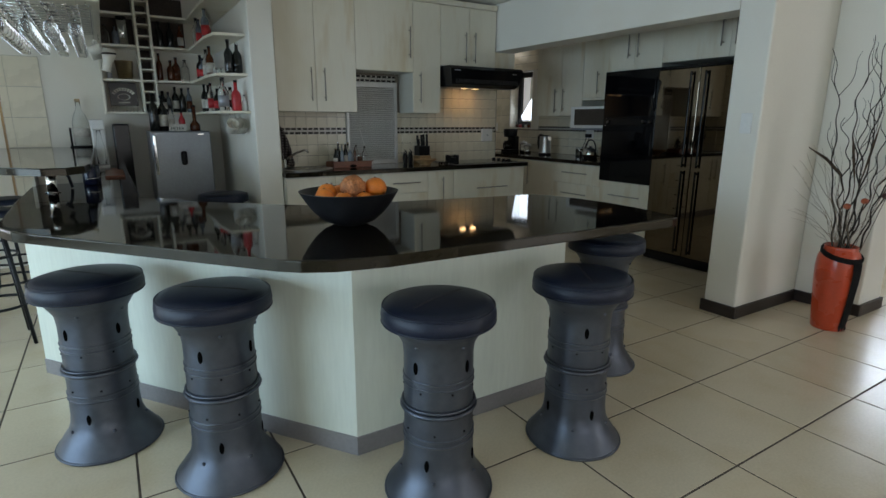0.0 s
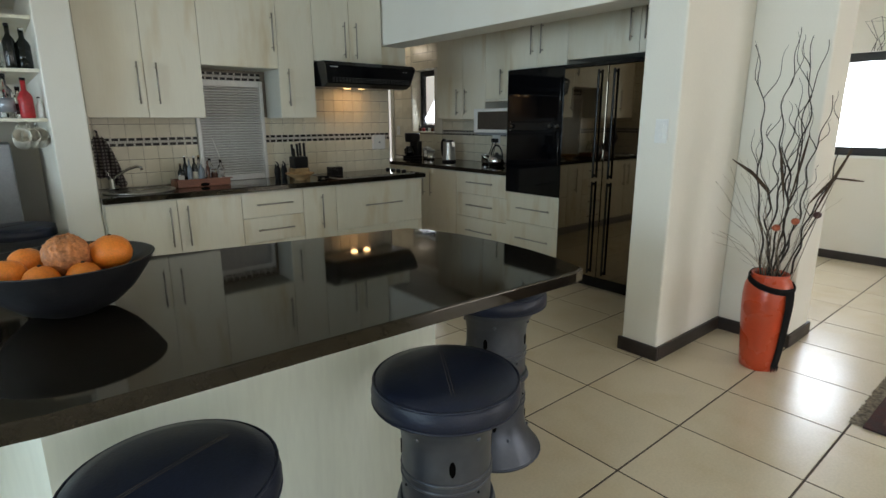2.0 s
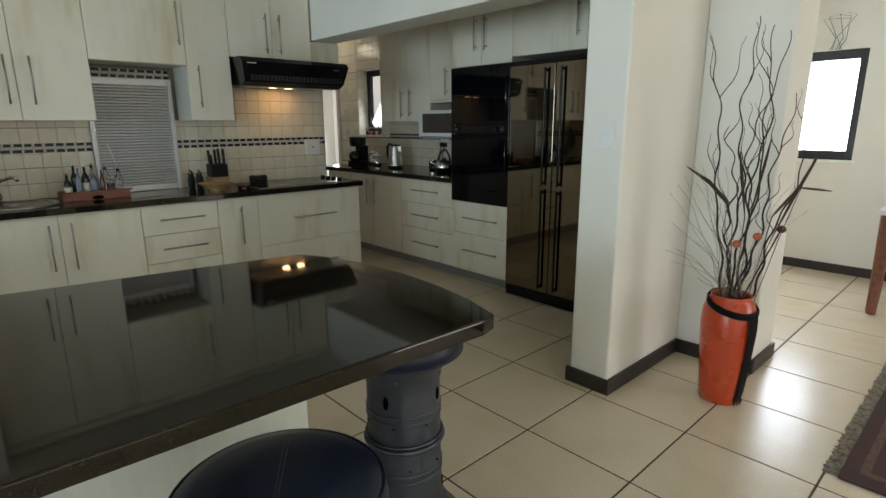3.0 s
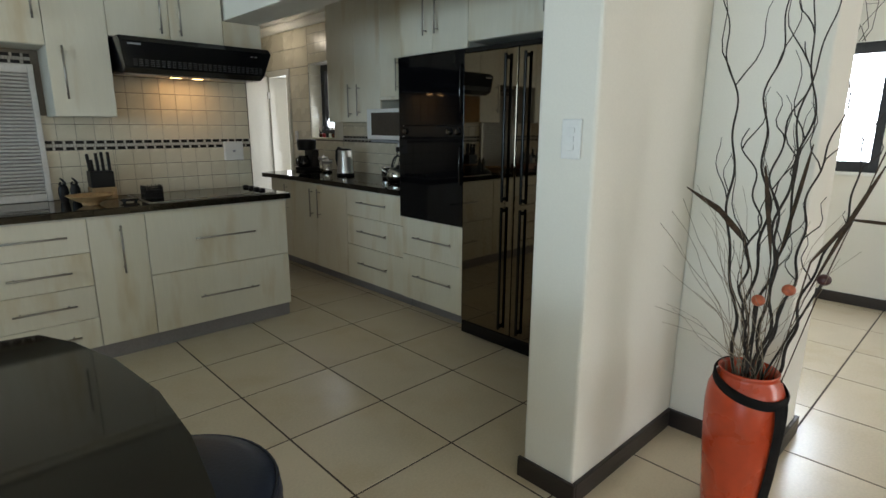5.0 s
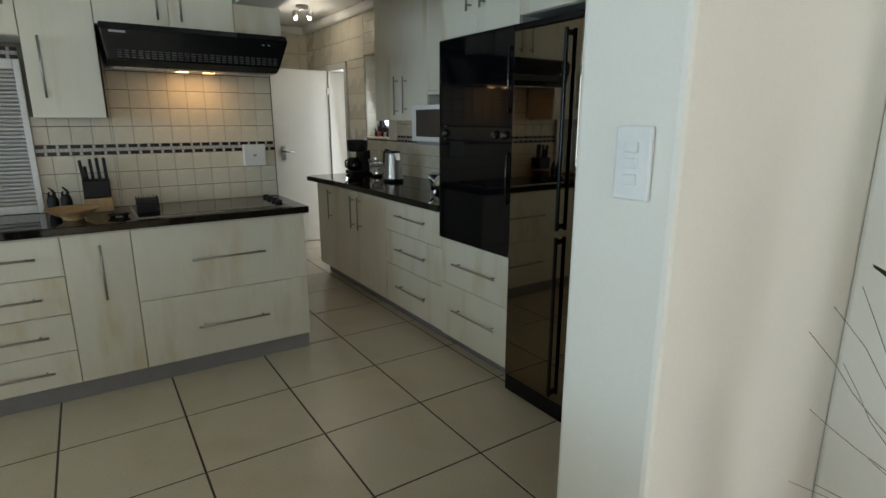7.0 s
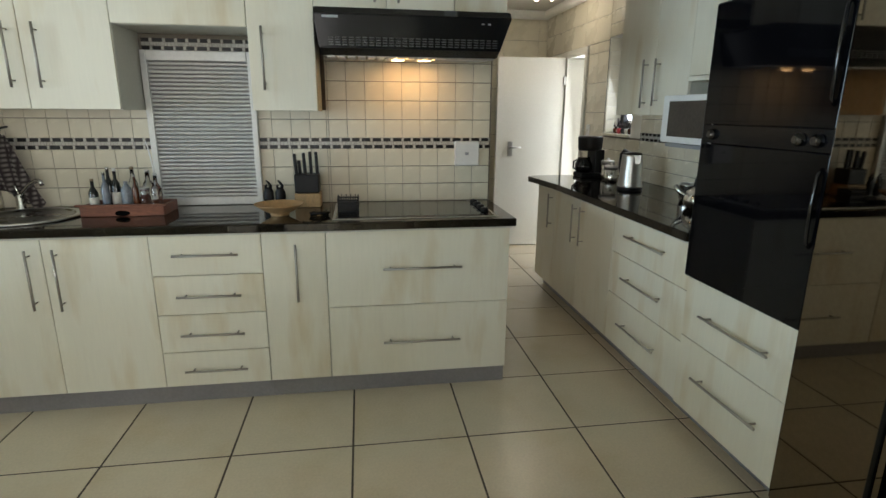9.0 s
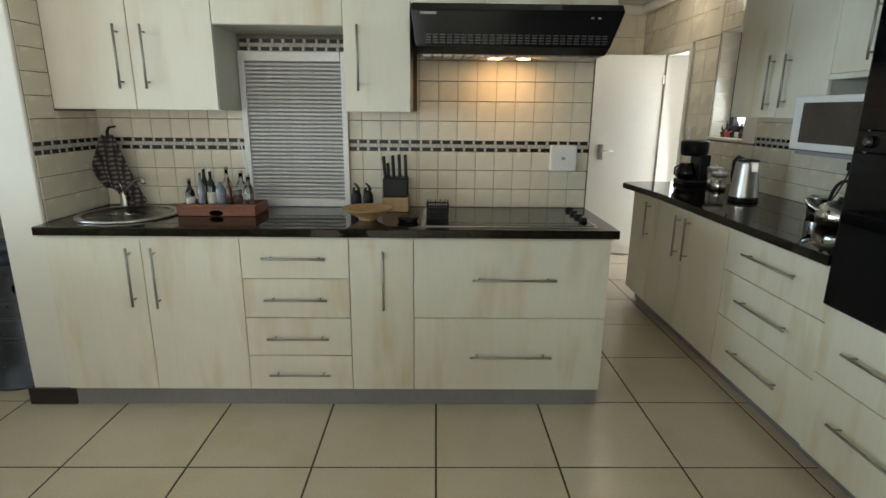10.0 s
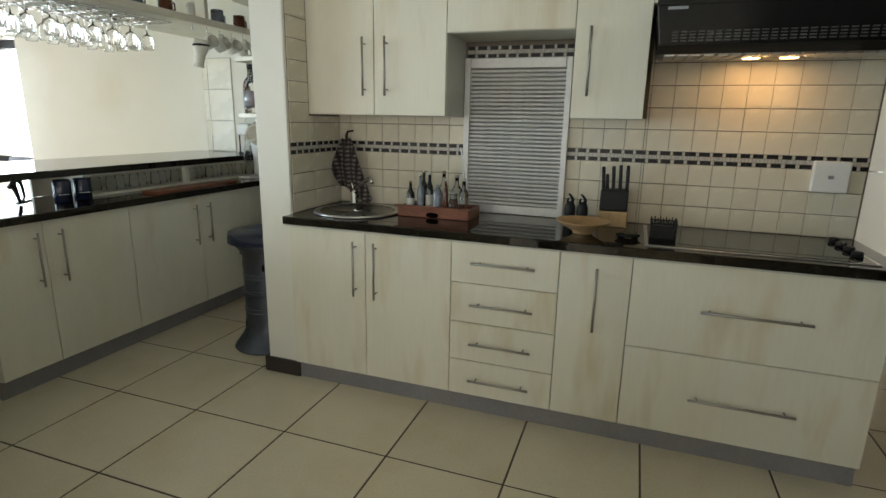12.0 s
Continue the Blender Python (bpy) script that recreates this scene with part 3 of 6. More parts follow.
# worktops
wt = thing("worktop", (3.08, 5.28, 0.87), "polished black granite worktop on the cooking run", "worktop")
part("slab", bx(1.784, 4.388, 5.0, WA + 0.001, 0.87, 0.91, 0.005), GRANITE, wt)
part("under_strip", bx(1.79, 4.37, 5.022, 5.04, 0.858, 0.8695, 0.002), CARC, wt, "pale strip under the front edge")
wt = thing("worktop", (5.35, 5.6, 0.87), "polished black granite worktop on the side run", "worktop")
part("slab", prism([(5.036, 4.597), (WB + 0.004, 4.597), (WB + 0.004, 6.79), (5.2, 6.79), (5.05, 6.77), (4.985, 6.72), (5.036, 6.2)], 0.87, 0.91, 0.005), GRANITE, wt)
part("under_strip", bx(5.05, 5.066, 4.60, 6.3, 0.858, 0.8695, 0.002), CARC, wt, "pale strip under the front edge")

# ---- island ----
isl = thing("kitchen_island", (1.2, 2.8, 0), "angled cream breakfast island with grey plinth", "island")
OUT = [(0.14, 3.95), (1.285, 2.385), (2.39, 2.385), (2.39, 2.92), (1.45, 3.1), (0.50, 4.0), (0.14, 4.3)]
part("body", prism(OUT, 0.0, 0.869, 0.0), ISLAND, isl)


def strip(a, b, z0, z1, thick, grow=0.0):
    """A board along the outside of an edge from a to b."""
    a, b = Vector((*a, 0)), Vector((*b, 0))
    d = (b - a).normalized()
    n = Vector((d.y, -d.x, 0))
    a, b = a - d * grow, b + d * grow
    q = [a, b, b + n * thick, a + n * thick]
    return prism([(p.x, p.y) for p in q][::-1] if d.cross(n).z > 0 else [(p.x, p.y) for p in q][::-1], z0, z1)


for a, b in zip(OUT[:4], OUT[1:4]):
    part("plinth", strip(a, b, 0.0, 0.082, 0.005, 0.002), PLINTH, isl, "grey plinth strip")
TOPO = [(0.13, 3.55), (0.132, 3.42), (0.145, 3.30), (0.20, 3.17), (0.97, 2.215), (1.03, 2.162), (1.13, 2.112), (1.30, 2.08), (2.70, 2.035), (2.755, 2.05), (2.79, 2.18), (2.815, 2.34), (2.822, 2.52), (2.80, 2.72), (2.76, 2.88), (2.71, 2.985), (1.45, 3.20), (0.98, 3.62)]
iw = thing("island_worktop", (1.2, 2.8, 0.87), "polished black granite breakfast top with angled corner", "worktop")
part("island_slab", prism(TOPO[:18] + [(0.685, 4.05), (0.11, 4.05)], 0.87, 0.91, 0.006, 3), GRANITE, iw)
part("wing_slab", prism([(0.11, 4.0505), (0.685, 4.0505), (0.685, 6.645), (0.11, 6.645)], 0.87, 0.91, 0.004, 2), GRANITE, iw)
FW = 0.63
GB = "bar base units"
unit("base_cabinet", "E", FW, 4.31, 5.10, BZ, BT, 0.36, ((4.31, 4.60, BZ, BT, "v", 4.55, 0.53, 0.81), (4.60, 5.10, BZ, BT, "v", 4.675, 0.53, 0.81)), "pale bar base unit with two doors", group=GB, plinth=0.0005)
unit("base_cabinet", "E", FW, 5.10, 6.645, BZ, BT, 0.36, ((5.10, 5.655, BZ, BT, "v", 5.594, 0.53, 0.805), (5.655, 6.645, BZ, BT, "v", 5.718, 0.53, 0.805)), "pale bar base unit with two doors", group=GB, plinth=0.0005)


# ---- appliances and things on the cooking run ----
sh = thing("roller_shutter", (2.83, 5.57, 0.91), "closed silver aluminium roller shutter above the worktop", "shutter")
for x0, x1, z0, z1 in ((2.555, 2.585, 0.911, 1.706), (3.072, 3.102, 0.911, 1.706)):
    part("guide_rail", bx(x0, x1, 5.548, WA, z0, z1, 0.003), ALU, sh)
part("top_rail", bx(2.585, 3.072, 5.545, WA, 1.655, 1.706, 0.004), ALU, sh)
slat_bm = bmesh.new()
prof = [(0.0, 0.0), (-0.004, 0.003), (-0.006, 0.009), (-0.004, 0.015), (0.0, 0.0178)]
lv = [slat_bm.verts.new((0, a, b)) for a, b in prof]
rv = [slat_bm.verts.new((0.487, a, b)) for a, b in prof]
for k in range(4):
    slat_bm.faces.new((lv[k], rv[k], rv[k + 1], lv[k + 1])).smooth = True
slat_bm.faces.new((lv[4], rv[4], rv[0], lv[0]))
slat_me = data_of("slat", slat_bm, ALU)
for k in range(34):
    ob = new("slat", slat_me)
    ob.parent = sh
    ob.location = (2.585 - 2.83, 5.566 - 5.57, 0.958 + k * 0.0205 - 0.91)
part("bottom_rail", bx(2.585, 3.072, 5.556, 5.574, 0.911, 0.957, 0.004), ALU, sh)
# plinth-grey sheet whose colour gives the shade in the slat gaps
part("backing", bx(2.586, 3.071, 5.5675, 5.5745, 0.958, 1.655), PLINTH, sh, "grey sheet standing for the shade between the slats")

# cooker hood
hood = thing("cooker_hood", (3.9, 5.3, 1.66), "black slim cooker hood with two warm lamps", "hood")
hb = bmesh.new()
sec = [(5.575, 1.865), (5.575, 1.685), (5.16, 1.662), (5.10, 1.69), (5.085, 1.83), (5.12, 1.862)]
A = [hb.verts.new((3.452 + (0.02 if z < 1.7 else 0), y, z)) for y, z in sec]
B = [hb.verts.new((4.352 - (0.05 if z < 1.7 else 0), y, z)) for y, z in sec]
hb.faces.new(A)
hb.faces.new(B[::-1])
for k in range(6):
    hb.faces.new((A[k], B[k], B[(k + 1) % 6], A[(k + 1) % 6]))
bmesh.ops.recalc_face_normals(hb, faces=hb.faces)
bmesh.ops.bevel(hb, geom=hb.edges[:], offset=0.004, segments=2, affect="EDGES")
part("body", hb, BLACK, hood)
for k in range(26):
    x = 3.515 + k * 0.0300
    vb = bmesh.new()
    for r in range(4):
        z = 1.70 + r * 0.0105
        y = 5.10 - (z - 1.69) * 0.107 - 0.0012
        box(vb, x, x + 0.021, y - 0.001, y + 0.004, z, z + 0.0045)
    part("vent", vb, VENT, hood)
part("grease_filter", joined(*[bx(3.50 + k * 0.0475, 3.534 + k * 0.0475, 5.19 + j * 0.05, 5.225 + j * 0.05, 1.6575 + j * 0.0029, 1.664 + j * 0.0029) for k in range(17) for j in range(7) if not (7 <= k <= 11 and j >= 4)]), STEEL, hood, "grey mesh filter under the hood")
for x in (3.845, 3.985):
    part("lamp", lathe([(0.034, 0.0), (0.034, 0.006)], 20, (x, 5.44, 1.669)), LAMPW, hood, "warm halogen lamp")
    lt = new("hood_light", bpy.data.lights.new("hood_light", "AREA"))
    lt.data.shape, lt.data.size, lt.data.energy, lt.data.color = "DISK", 0.06, 0.27, (1.0, 0.55, 0.22)
    lt.location = (x, 5.44, 1.66)
for x in (4.215, 4.245):
    part("button", lathe([(0.007, 0), (0.007, 0.006)], 10, (x, 5.088, 1.80)), STEEL, hood)
part("badge", bx(3.49, 3.56, 5.084, 5.088, 1.812, 1.822), SILVER, hood)
part("front_lip", bx(3.80, 3.87, 5.094, 5.099, 1.757, 1.763, 0.001), STEEL, hood)

# hob
hob = thing("ceramic_hob", (3.9, 5.3, 0.91), "black ceramic hob with steel edge and side knobs", "hob")
part("frame", bx(3.497, 4.305, 5.055, 5.535, 0.9102, 0.915, 0.002), STEEL, hob)
part("glass_top", bx(3.512, 4.235, 5.07, 5.52, 0.915, 0.9172), BLKGLASS, hob)
part("control_strip", bx(4.239, 4.292, 5.07, 5.52, 0.915, 0.9165), BLKGLASS, hob)
for y in (5.18, 5.27, 5.36, 5.45):
    part("knob", lathe([(0.021, 0.0), (0.02, 0.016), (0.014, 0.019)], 16, (4.265, y, 0.917)), PLASTIC, hob)

# sink and tap
sink = thing("round_sink", (2.055, 5.29, 0.91), "round brushed steel inset sink", "sink")
sb = lathe([(0.222, 0.0005), (0.231, 0.004), (0.227, 0.011), (0.214, 0.0125), (0.202, 0.0105), (0.198, 0.004)], 44, (2.055, 5.29, 0.91))
part("rim", sb, STEEL, sink)
# the basin is almost flat; its depth is only shade in the darker steel
part("basin", lathe([(0.200, 0.0045), (0.1975, 0.0105), (0.188, 0.0065), (0.12, 0.0052), (0.03, 0.005)], 44, (2.055, 5.29, 0.91)), BASINSHADE, sink)
part("waste", lathe([(0.026, 0.0), (0.024, 0.004)], 16, (2.055, 5.29, 0.915)), CHROME, sink)
tap = thing("mixer_tap", (1.92, 5.50, 0.91), "chrome mixer tap with a swung spout", "tap")
part("column", lathe([(0.028, 0), (0.026, 0.01), (0.02, 0.02), (0.02, 0.075), (0.016, 0.085)], 20, (1.92, 5.50, 0.91)), CHROME, tap)
part("spout", tube([(1.92, 5.50, 0.97), (1.955, 5.475, 1.01), (2.02, 5.43, 1.055), (2.07, 5.395, 1.075), (2.095, 5.378, 1.07), (2.10, 5.375, 1.05)], 0.0105, 10), CHROME, tap)
part("lever", tube([(1.92, 5.50, 0.99), (1.905, 5.505, 1.03), (1.885, 5.51, 1.045)], 0.007, 8), CHROME, tap)

# towel hanging in the corner
tw = bmesh.new()
N, M = 34, 26
grid = []
for j in range(M + 1):
    q = j / M
    half = 0.022 + 0.075 * min(1, q * 1.5) ** 0.8
    row = []
    for i in range(N + 1):
        s = i / N * 2 - 1
        fold = math.cos(s * 7.0 + q * 1.6) + 0.5 * math.cos(s * 15 + 1 + q * 2.4)
        y = 5.505 - 0.022 * fold * min(1, 0.3 + q * 1.4) - 0.018 * math.sin(q * 4)
        hang = 0.33 + 0.045 * math.sin(s * 2.2 + 0.4) + 0.012 * math.cos(s * 9)
        row.append(tw.verts.new((1.875 + s * half + 0.055 * q * q + 0.008 * math.sin(q * 6), y, 1.30 - q * hang - 0.012 * abs(s) + 0.014 * math.cos(s * 5) * (1 - q))))
    grid.append(row)
for j in range(M):
    for i in range(N):
        tw.faces.new((grid[j][i], grid[j][i + 1], grid[j + 1][i + 1], grid[j + 1][i])).smooth = True
bmesh.ops.solidify(tw, geom=tw.faces[:], thickness=0.006)
towel = thing("tea_towel", (1.88, 5.49, 0.96), "checked grey tea towel hanging in the tiled corner", "towel")
part("cloth", tw, TOWEL, towel)
part("hook", tube([(1.875, 5.58, 1.325), (1.875, 5.52, 1.32), (1.875, 5.505, 1.295)], 0.006, 8), PLASTIC, towel)


def bottle(at, h, r, mat, label, neck=0.36, cap=None, band=None, group="bottles", name="bottle", category="bottle", shoulder=0.66):
    x, y, z = at
    b = thing(name, at, label, category, group)
    part("glass_body", lathe([(r * 0.92, 0), (r, 0.006), (r, h * (shoulder - 0.08)), (r * 0.8, h * shoulder), (r * neck, h * (shoulder + 0.1)), (r * neck, h * 0.93)], 18, at), mat, b)
    part("cap", lathe([(r * neck * 1.12, h * 0.93), (r * neck * 1.12, h * 0.995), (r * neck * 0.9, h)], 12, at), cap or PLASTIC, b)
    if band:
        part("label", lathe([(r * 1.012, h * 0.14), (r * 1.012, h * 0.46)], 18, at), band, b)
    return b


# wooden tray of condiments
tray = thing("condiment_tray", (2.49, 5.37, 0.91), "reddish wooden tray holding sauce bottles", "tray")
part("base", bx(2.31, 2.67, 5.28, 5.46, 0.911, 0.921), WOOD, tray)
for n, (x0, x1, y0, y1) in enumerate(((2.30, 2.68, 5.268, 5.28), (2.30, 2.68, 5.46, 5.472), (2.30, 2.312, 5.28, 5.46), (2.668, 2.68, 5.28, 5.46))):
    part("side", bx(x0, x1, y0, y1, 0.911, 0.962, 0.002), WOOD, tray)
part("rim_front", bx(2.285, 2.695, 5.258, 5.275, 0.960, 0.970, 0.002), WOOD, tray)
# no opening cut: a near-black disc gives the grip's inner shade
cut = lathe([(0.038, 0), (0.038, 0.002)], 16)
bmesh.ops.transform(cut, matrix=Matrix.Translation((2.49, 5.2675, 0.926)) @ Matrix.Rotation(radians(90), 4, "X") @ Matrix.Diagonal((0.9, 0.36, 1, 1)), verts=cut.verts)
part("hand_hole", cut, HOLESHADE, tray, "near-black disc painted as the shade in a cut-out grip")
GC = "condiment bottles in the tray"
bottle((2.345, 5.33, 0.922), 0.165, 0.021, DGLASS, "short dark sauce bottle in the wooden tray", band=PAPER, cap=BRASS, group=GC)
bottle((2.395, 5.39, 0.922), 0.215, 0.021, DGLASS, "dark sauce bottle with a silver cap", cap=CHROME, group=GC)
bottle((2.405, 5.32, 0.922), 0.20, 0.018, BLUEGL, "slim grey bottle in the wooden tray", cap=CHROME, group=GC)
bottle((2.447, 5.34, 0.922), 0.215, 0.021, DGLASS, "dark sauce bottle with a round label", band=PAPER, cap=WHITE, group=GC)
bottle((2.492, 5.34, 0.922), 0.15, 0.025, BLUEGL, "grey-blue squat bottle in the tray", group=GC, shoulder=0.8, cap=SILVER)
bottle((2.50, 5.41, 0.922), 0.215, 0.022, CLEAR, "clear glass oil bottle with a brass cap", cap=BRASS, group=GC)
bottle((2.538, 5.33, 0.922), 0.185, 0.014, AMBER, "slim amber vinegar bottle", group=GC, cap=STEEL)
bottle((2.575, 5.40, 0.922), 0.20, 0.027, CLEAR, "clear glass oil bottle", group=GC, cap=STEEL)
bottle((2.582, 5.325, 0.922), 0.12, 0.024, CLEAR, "small clear cruet with a steel lid", group=GC, cap=STEEL, neck=0.8, shoulder=0.7)
ob = bottle((2.635, 5.33, 0.922), 0.19, 0.024, CLEAR, "clear glass bottle with a long pouring spout", group=GC, cap=STEEL)
part("spout", tube([(2.635, 5.33, 1.11), (2.622, 5.345, 1.18), (2.607, 5.36, 1.245), (2.60, 5.362, 1.262)], 0.0042, 8, end=0.0034), WHITE, ob)

# wooden bowl, knife block, openers, basket, trivet
single("wooden_bowl", lathe([(0.042, 0.0), (0.046, 0.006), (0.043, 0.01), (0.085, 0.033), (0.118, 0.055), (0.121, 0.059), (0.114, 0.057), (0.08, 0.035), (0.03, 0.016)], 36, (3.235, 5.22, 0.91)), PALEWOOD, "shallow pale turned wooden bowl", "bowl", at=(3.245, 5.22, 0.91))
kb = thing("knife_block", (3.35, 5.47, 0.91), "black knife block on a pale wooden stand", "knife block")
part("stand", bx(3.285, 3.42, 5.42, 5.55, 0.911, 0.985, 0.004), PALEWOOD, kb)
part("block", bx(3.288, 3.416, 5.43, 5.54, 0.986, 1.085, 0.006), PLASTIC, kb)
for k, (dx, hz) in enumerate(((0.0, 0.195), (0.017, 0.16), (0.045, 0.20), (0.076, 0.205), (0.108, 0.205))):
    kn = bx(-0.008, 0.008, -0.012, 0.012, 0.0, hz - 0.085, 0.005)
    bmesh.ops.transform(kn, matrix=Matrix.Translation((3.298 + dx, 5.475 + 0.012 * (k % 2), 1.082)) @ Matrix.Rotation(radians(-4 + k * 0.6), 4, "Y"), verts=kn.verts)
    part("knife_handle", kn, PLASTIC, kb)
for x in (3.146, 3.206):
    sc = thing("kitchen_scissors", (x, 5.47, 0.91), "black upright bottle opener beside the knife block", "utensil", "openers")
    gb = bmesh.new()
    for zz, w in ((0.911, 0.020), (0.93, 0.025), (0.965, 0.028), (0.99, 0.026), (1.006, 0.019), (1.014, 0.012)):
        ringv = [gb.verts.new((x + w * math.cos(a), 5.472 + 0.6 * w * math.sin(a), zz)) for a in (k * math.pi / 6 for k in range(12))]
        if zz > 0.912:
            for k in range(12):
                gb.faces.new((prev[k], prev[(k + 1) % 12], ringv[(k + 1) % 12], ringv[k])).smooth = True
        prev = ringv
    gb.faces.new(prev)
    part("grip", gb, PLASTIC, sc)
    part("beak", tube([(x + 0.008, 5.472, 1.008), (x + 0.012, 5.472, 1.024), (x + 0.002, 5.472, 1.04), (x - 0.010, 5.472, 1.052)], 0.010, 8, end=0.004), PLASTIC, sc)
    part("beak", tube([(x - 0.012, 5.472, 1.006), (x - 0.014, 5.472, 1.02), (x - 0.008, 5.472, 1.03)], 0.008, 8, end=0.004), PLASTIC, sc)
bas = thing("wire_basket", (3.57, 5.24, 0.917), "small black open-work basket on the hob", "basket")
for k in range(9):
    u = 3.522 + k * 0.0118
    w = 5.196 + k * 0.0111
    h = 0.008 * (k % 2)
    part("bar", bx(u, u + 0.005, 5.193, 5.197, 0.924, 0.992 + h), PLASTIC, bas)
    part("bar", bx(u, u + 0.005, 5.285, 5.289, 0.924, 0.992 + h), PLASTIC, bas)
    part("bar", bx(3.519, 3.523, w, w + 0.005, 0.924, 0.992 + h), PLASTIC, bas)
    part("bar", bx(3.619, 3.623, w, w + 0.005, 0.924, 0.992 + h), PLASTIC, bas)
part("base", bx(3.518, 3.624, 5.192, 5.29, 0.9174, 0.9235, 0.002), PLASTIC, bas)
part("liner", bx(3.528, 3.614, 5.202, 5.280, 0.924, 0.972, 0.003), PLASTIC, bas, "dark inner liner")
for z in (0.95, 0.98):
    part("hoop", joined(bx(3.518, 3.624, 5.191, 5.195, z, z + 0.006), bx(3.518, 3.624, 5.287, 5.291, z, z + 0.006), bx(3.517, 3.521, 5.195, 5.287, z, z + 0.006), bx(3.621, 3.625, 5.195, 5.287, z, z + 0.006)), PLASTIC, bas)
tv = thing("iron_trivet", (3.43, 5.19, 0.91), "dark cast iron trivet lying on the worktop", "trivet")
part("plate", lathe([(0.05, 0.012), (0.053, 0.018), (0.03, 0.024)], 14, (3.43, 5.19, 0.91)), BLACK, tv)
for a in range(4):
    part("foot", tube([(3.43 + 0.045 * math.cos(a * 1.57 + 0.6), 5.19 + 0.045 * math.sin(a * 1.57 + 0.6), 0.911), (3.43 + 0.036 * math.cos(a * 1.57 + 0.6), 5.19 + 0.036 * math.sin(a * 1.57 + 0.6), 0.93)], 0.008, 8), BLACK, tv)
wb = thing("isolator_box", (4.24, 5.56, 1.18), "pale square switch box on the tiles", "switch")
part("cover", bx(4.172, 4.312, 5.548, WA - 0.001, 1.115, 1.252, 0.006), WHITE, wb)
part("rocker", bx(4.23, 4.25, 5.544, 5.549, 1.175, 1.19, 0.001), SILVER, wb)

# ---- ovens, fridge, side worktop things ----
ov = thing("double_oven", (5.3, 4.27, 0.725), "built-in black glass double oven", "oven")
part("body", bx(5.078, 5.6, 3.967, 4.576, 0.724, 1.828), BLACK, ov)
part("upper_door", bx(5.044, 5.077, 3.952, 4.591, 1.372, 1.826, 0.003), OVENGLASS, ov)
part("control_panel", bx(5.046, 5.077, 3.952, 4.591, 1.298, 1.369, 0.002), BLACK, ov)
part("lower_door", bx(5.044, 5.077, 3.952, 4.591, 0.727, 1.295, 0.003), OVENGLASS, ov)
part("steel_edge", joined(bx(5.048, 5.073, 3.945, 3.951, 0.725, 1.828), bx(5.048, 5.073, 4.592, 4.597, 0.725, 1.828), bx(5.048, 5.073, 3.951, 4.592, 0.7225, 0.7265), bx(5.048, 5.073, 3.951, 4.592, 1.8265, 1.8305)), PLASTIC, ov)
for y in (4.523, 4.081, 4.007):
    kn = lathe([(0.022, 0.0), (0.02, 0.012), (0.013, 0.02), (0.012, 0.022)], 18)
    bmesh.ops.transform(kn, matrix=Matrix.Translation((5.046, y, 1.333)) @ Matrix.Rotation(radians(-90), 4, "Y"), verts=kn.verts)
    part("knob", kn, COPPER, ov)
for z0, z1 in ((1.44, 1.74), (1.0, 1.25)):
    part("handle", tube([(5.046, 3.972, z0), (5.03, 3.972, z0 + 0.02), (5.026, 3.972, (z0 + z1) / 2), (5.03, 3.972, z1 - 0.02), (5.046, 3.972, z1)], 0.006, 10), BLKGLASS, ov, "glossy black pull handle")

MIRROR = material("fridge_mirror", (0.18, 0.148, 0.11), 0.03, 1.0, var=0.05, scale=2)
fr = thing("american_fridge", (5.35, 3.48, 0.0), "tall glossy black side-by-side fridge", "fridge")
part("body", bx(5.075, 5.63, 3.03, 3.94, 0.02, 1.79, 0.004), BLACK, fr)
part("door", bx(5.03, 5.07, 3.523, 3.94, 0.10, 1.80, 0.005), MIRROR, fr, "dark mirror-gloss freezer door")
part("door", bx(5.03, 5.07, 3.03, 3.517, 0.10, 1.80, 0.005), MIRROR, fr, "dark mirror-gloss fridge door")
part("kick_plate", bx(5.035, 5.07, 3.03, 3.94, 0.012, 0.095, 0.003), BLACK, fr)
part("top_trim", bx(5.04, 5.6, 3.03, 3.94, 1.803, 1.83, 0.003), BLACK, fr)
for y in (3.592, 3.452):
    for z0, z1 in ((0.93, 1.77), (0.13, 0.90)):
        part("handle", joined(bx(4.998, 5.012, y - 0.008, y + 0.008, z0, z1, 0.004), bx(5.008, 5.032, y - 0.007, y + 0.007, z0 + 0.01, z0 + 0.03), bx(5.008, 5.032, y - 0.007, y + 0.007, z1 - 0.03, z1 - 0.01)), BARGLOSS, fr, "long glossy black bar handle")
part("foot", joined(lathe([(0.02, 0), (0.02, 0.02)], 12, (5.1, 3.9, 0)), lathe([(0.02, 0), (0.02, 0.02)], 12, (5.1, 3.07, 0)), lathe([(0.02, 0), (0.02, 0.02)], 12, (5.6, 3.9, 0)), lathe([(0.02, 0), (0.02, 0.02)], 12, (5.6, 3.07, 0))), BLACK, fr)

MWIN = material("microwave_window", (0.075, 0.062, 0.052), 0.2, var=0.1, scale=5)
mw = thing("microwave", (5.45, 5.0, 1.24), "white microwave with a brown window under the wall unit", "microwave")
part("body", bx(5.30, 5.63, 4.70, 5.30, 1.262, 1.505, 0.006), WHITE, mw)
part("door", bx(5.272, 5.299, 4.70, 5.30, 1.262, 1.505, 0.006), WHITE, mw)
part("window", bx(5.268, 5.273, 4.735, 5.235, 1.295, 1.475, 0.002), MWIN, mw)
part("bracket", bx(5.30, WB - 0.002, 4.70, 5.29, 1.238, 1.258, 0.002), SILVER, mw, "grey wall bracket")
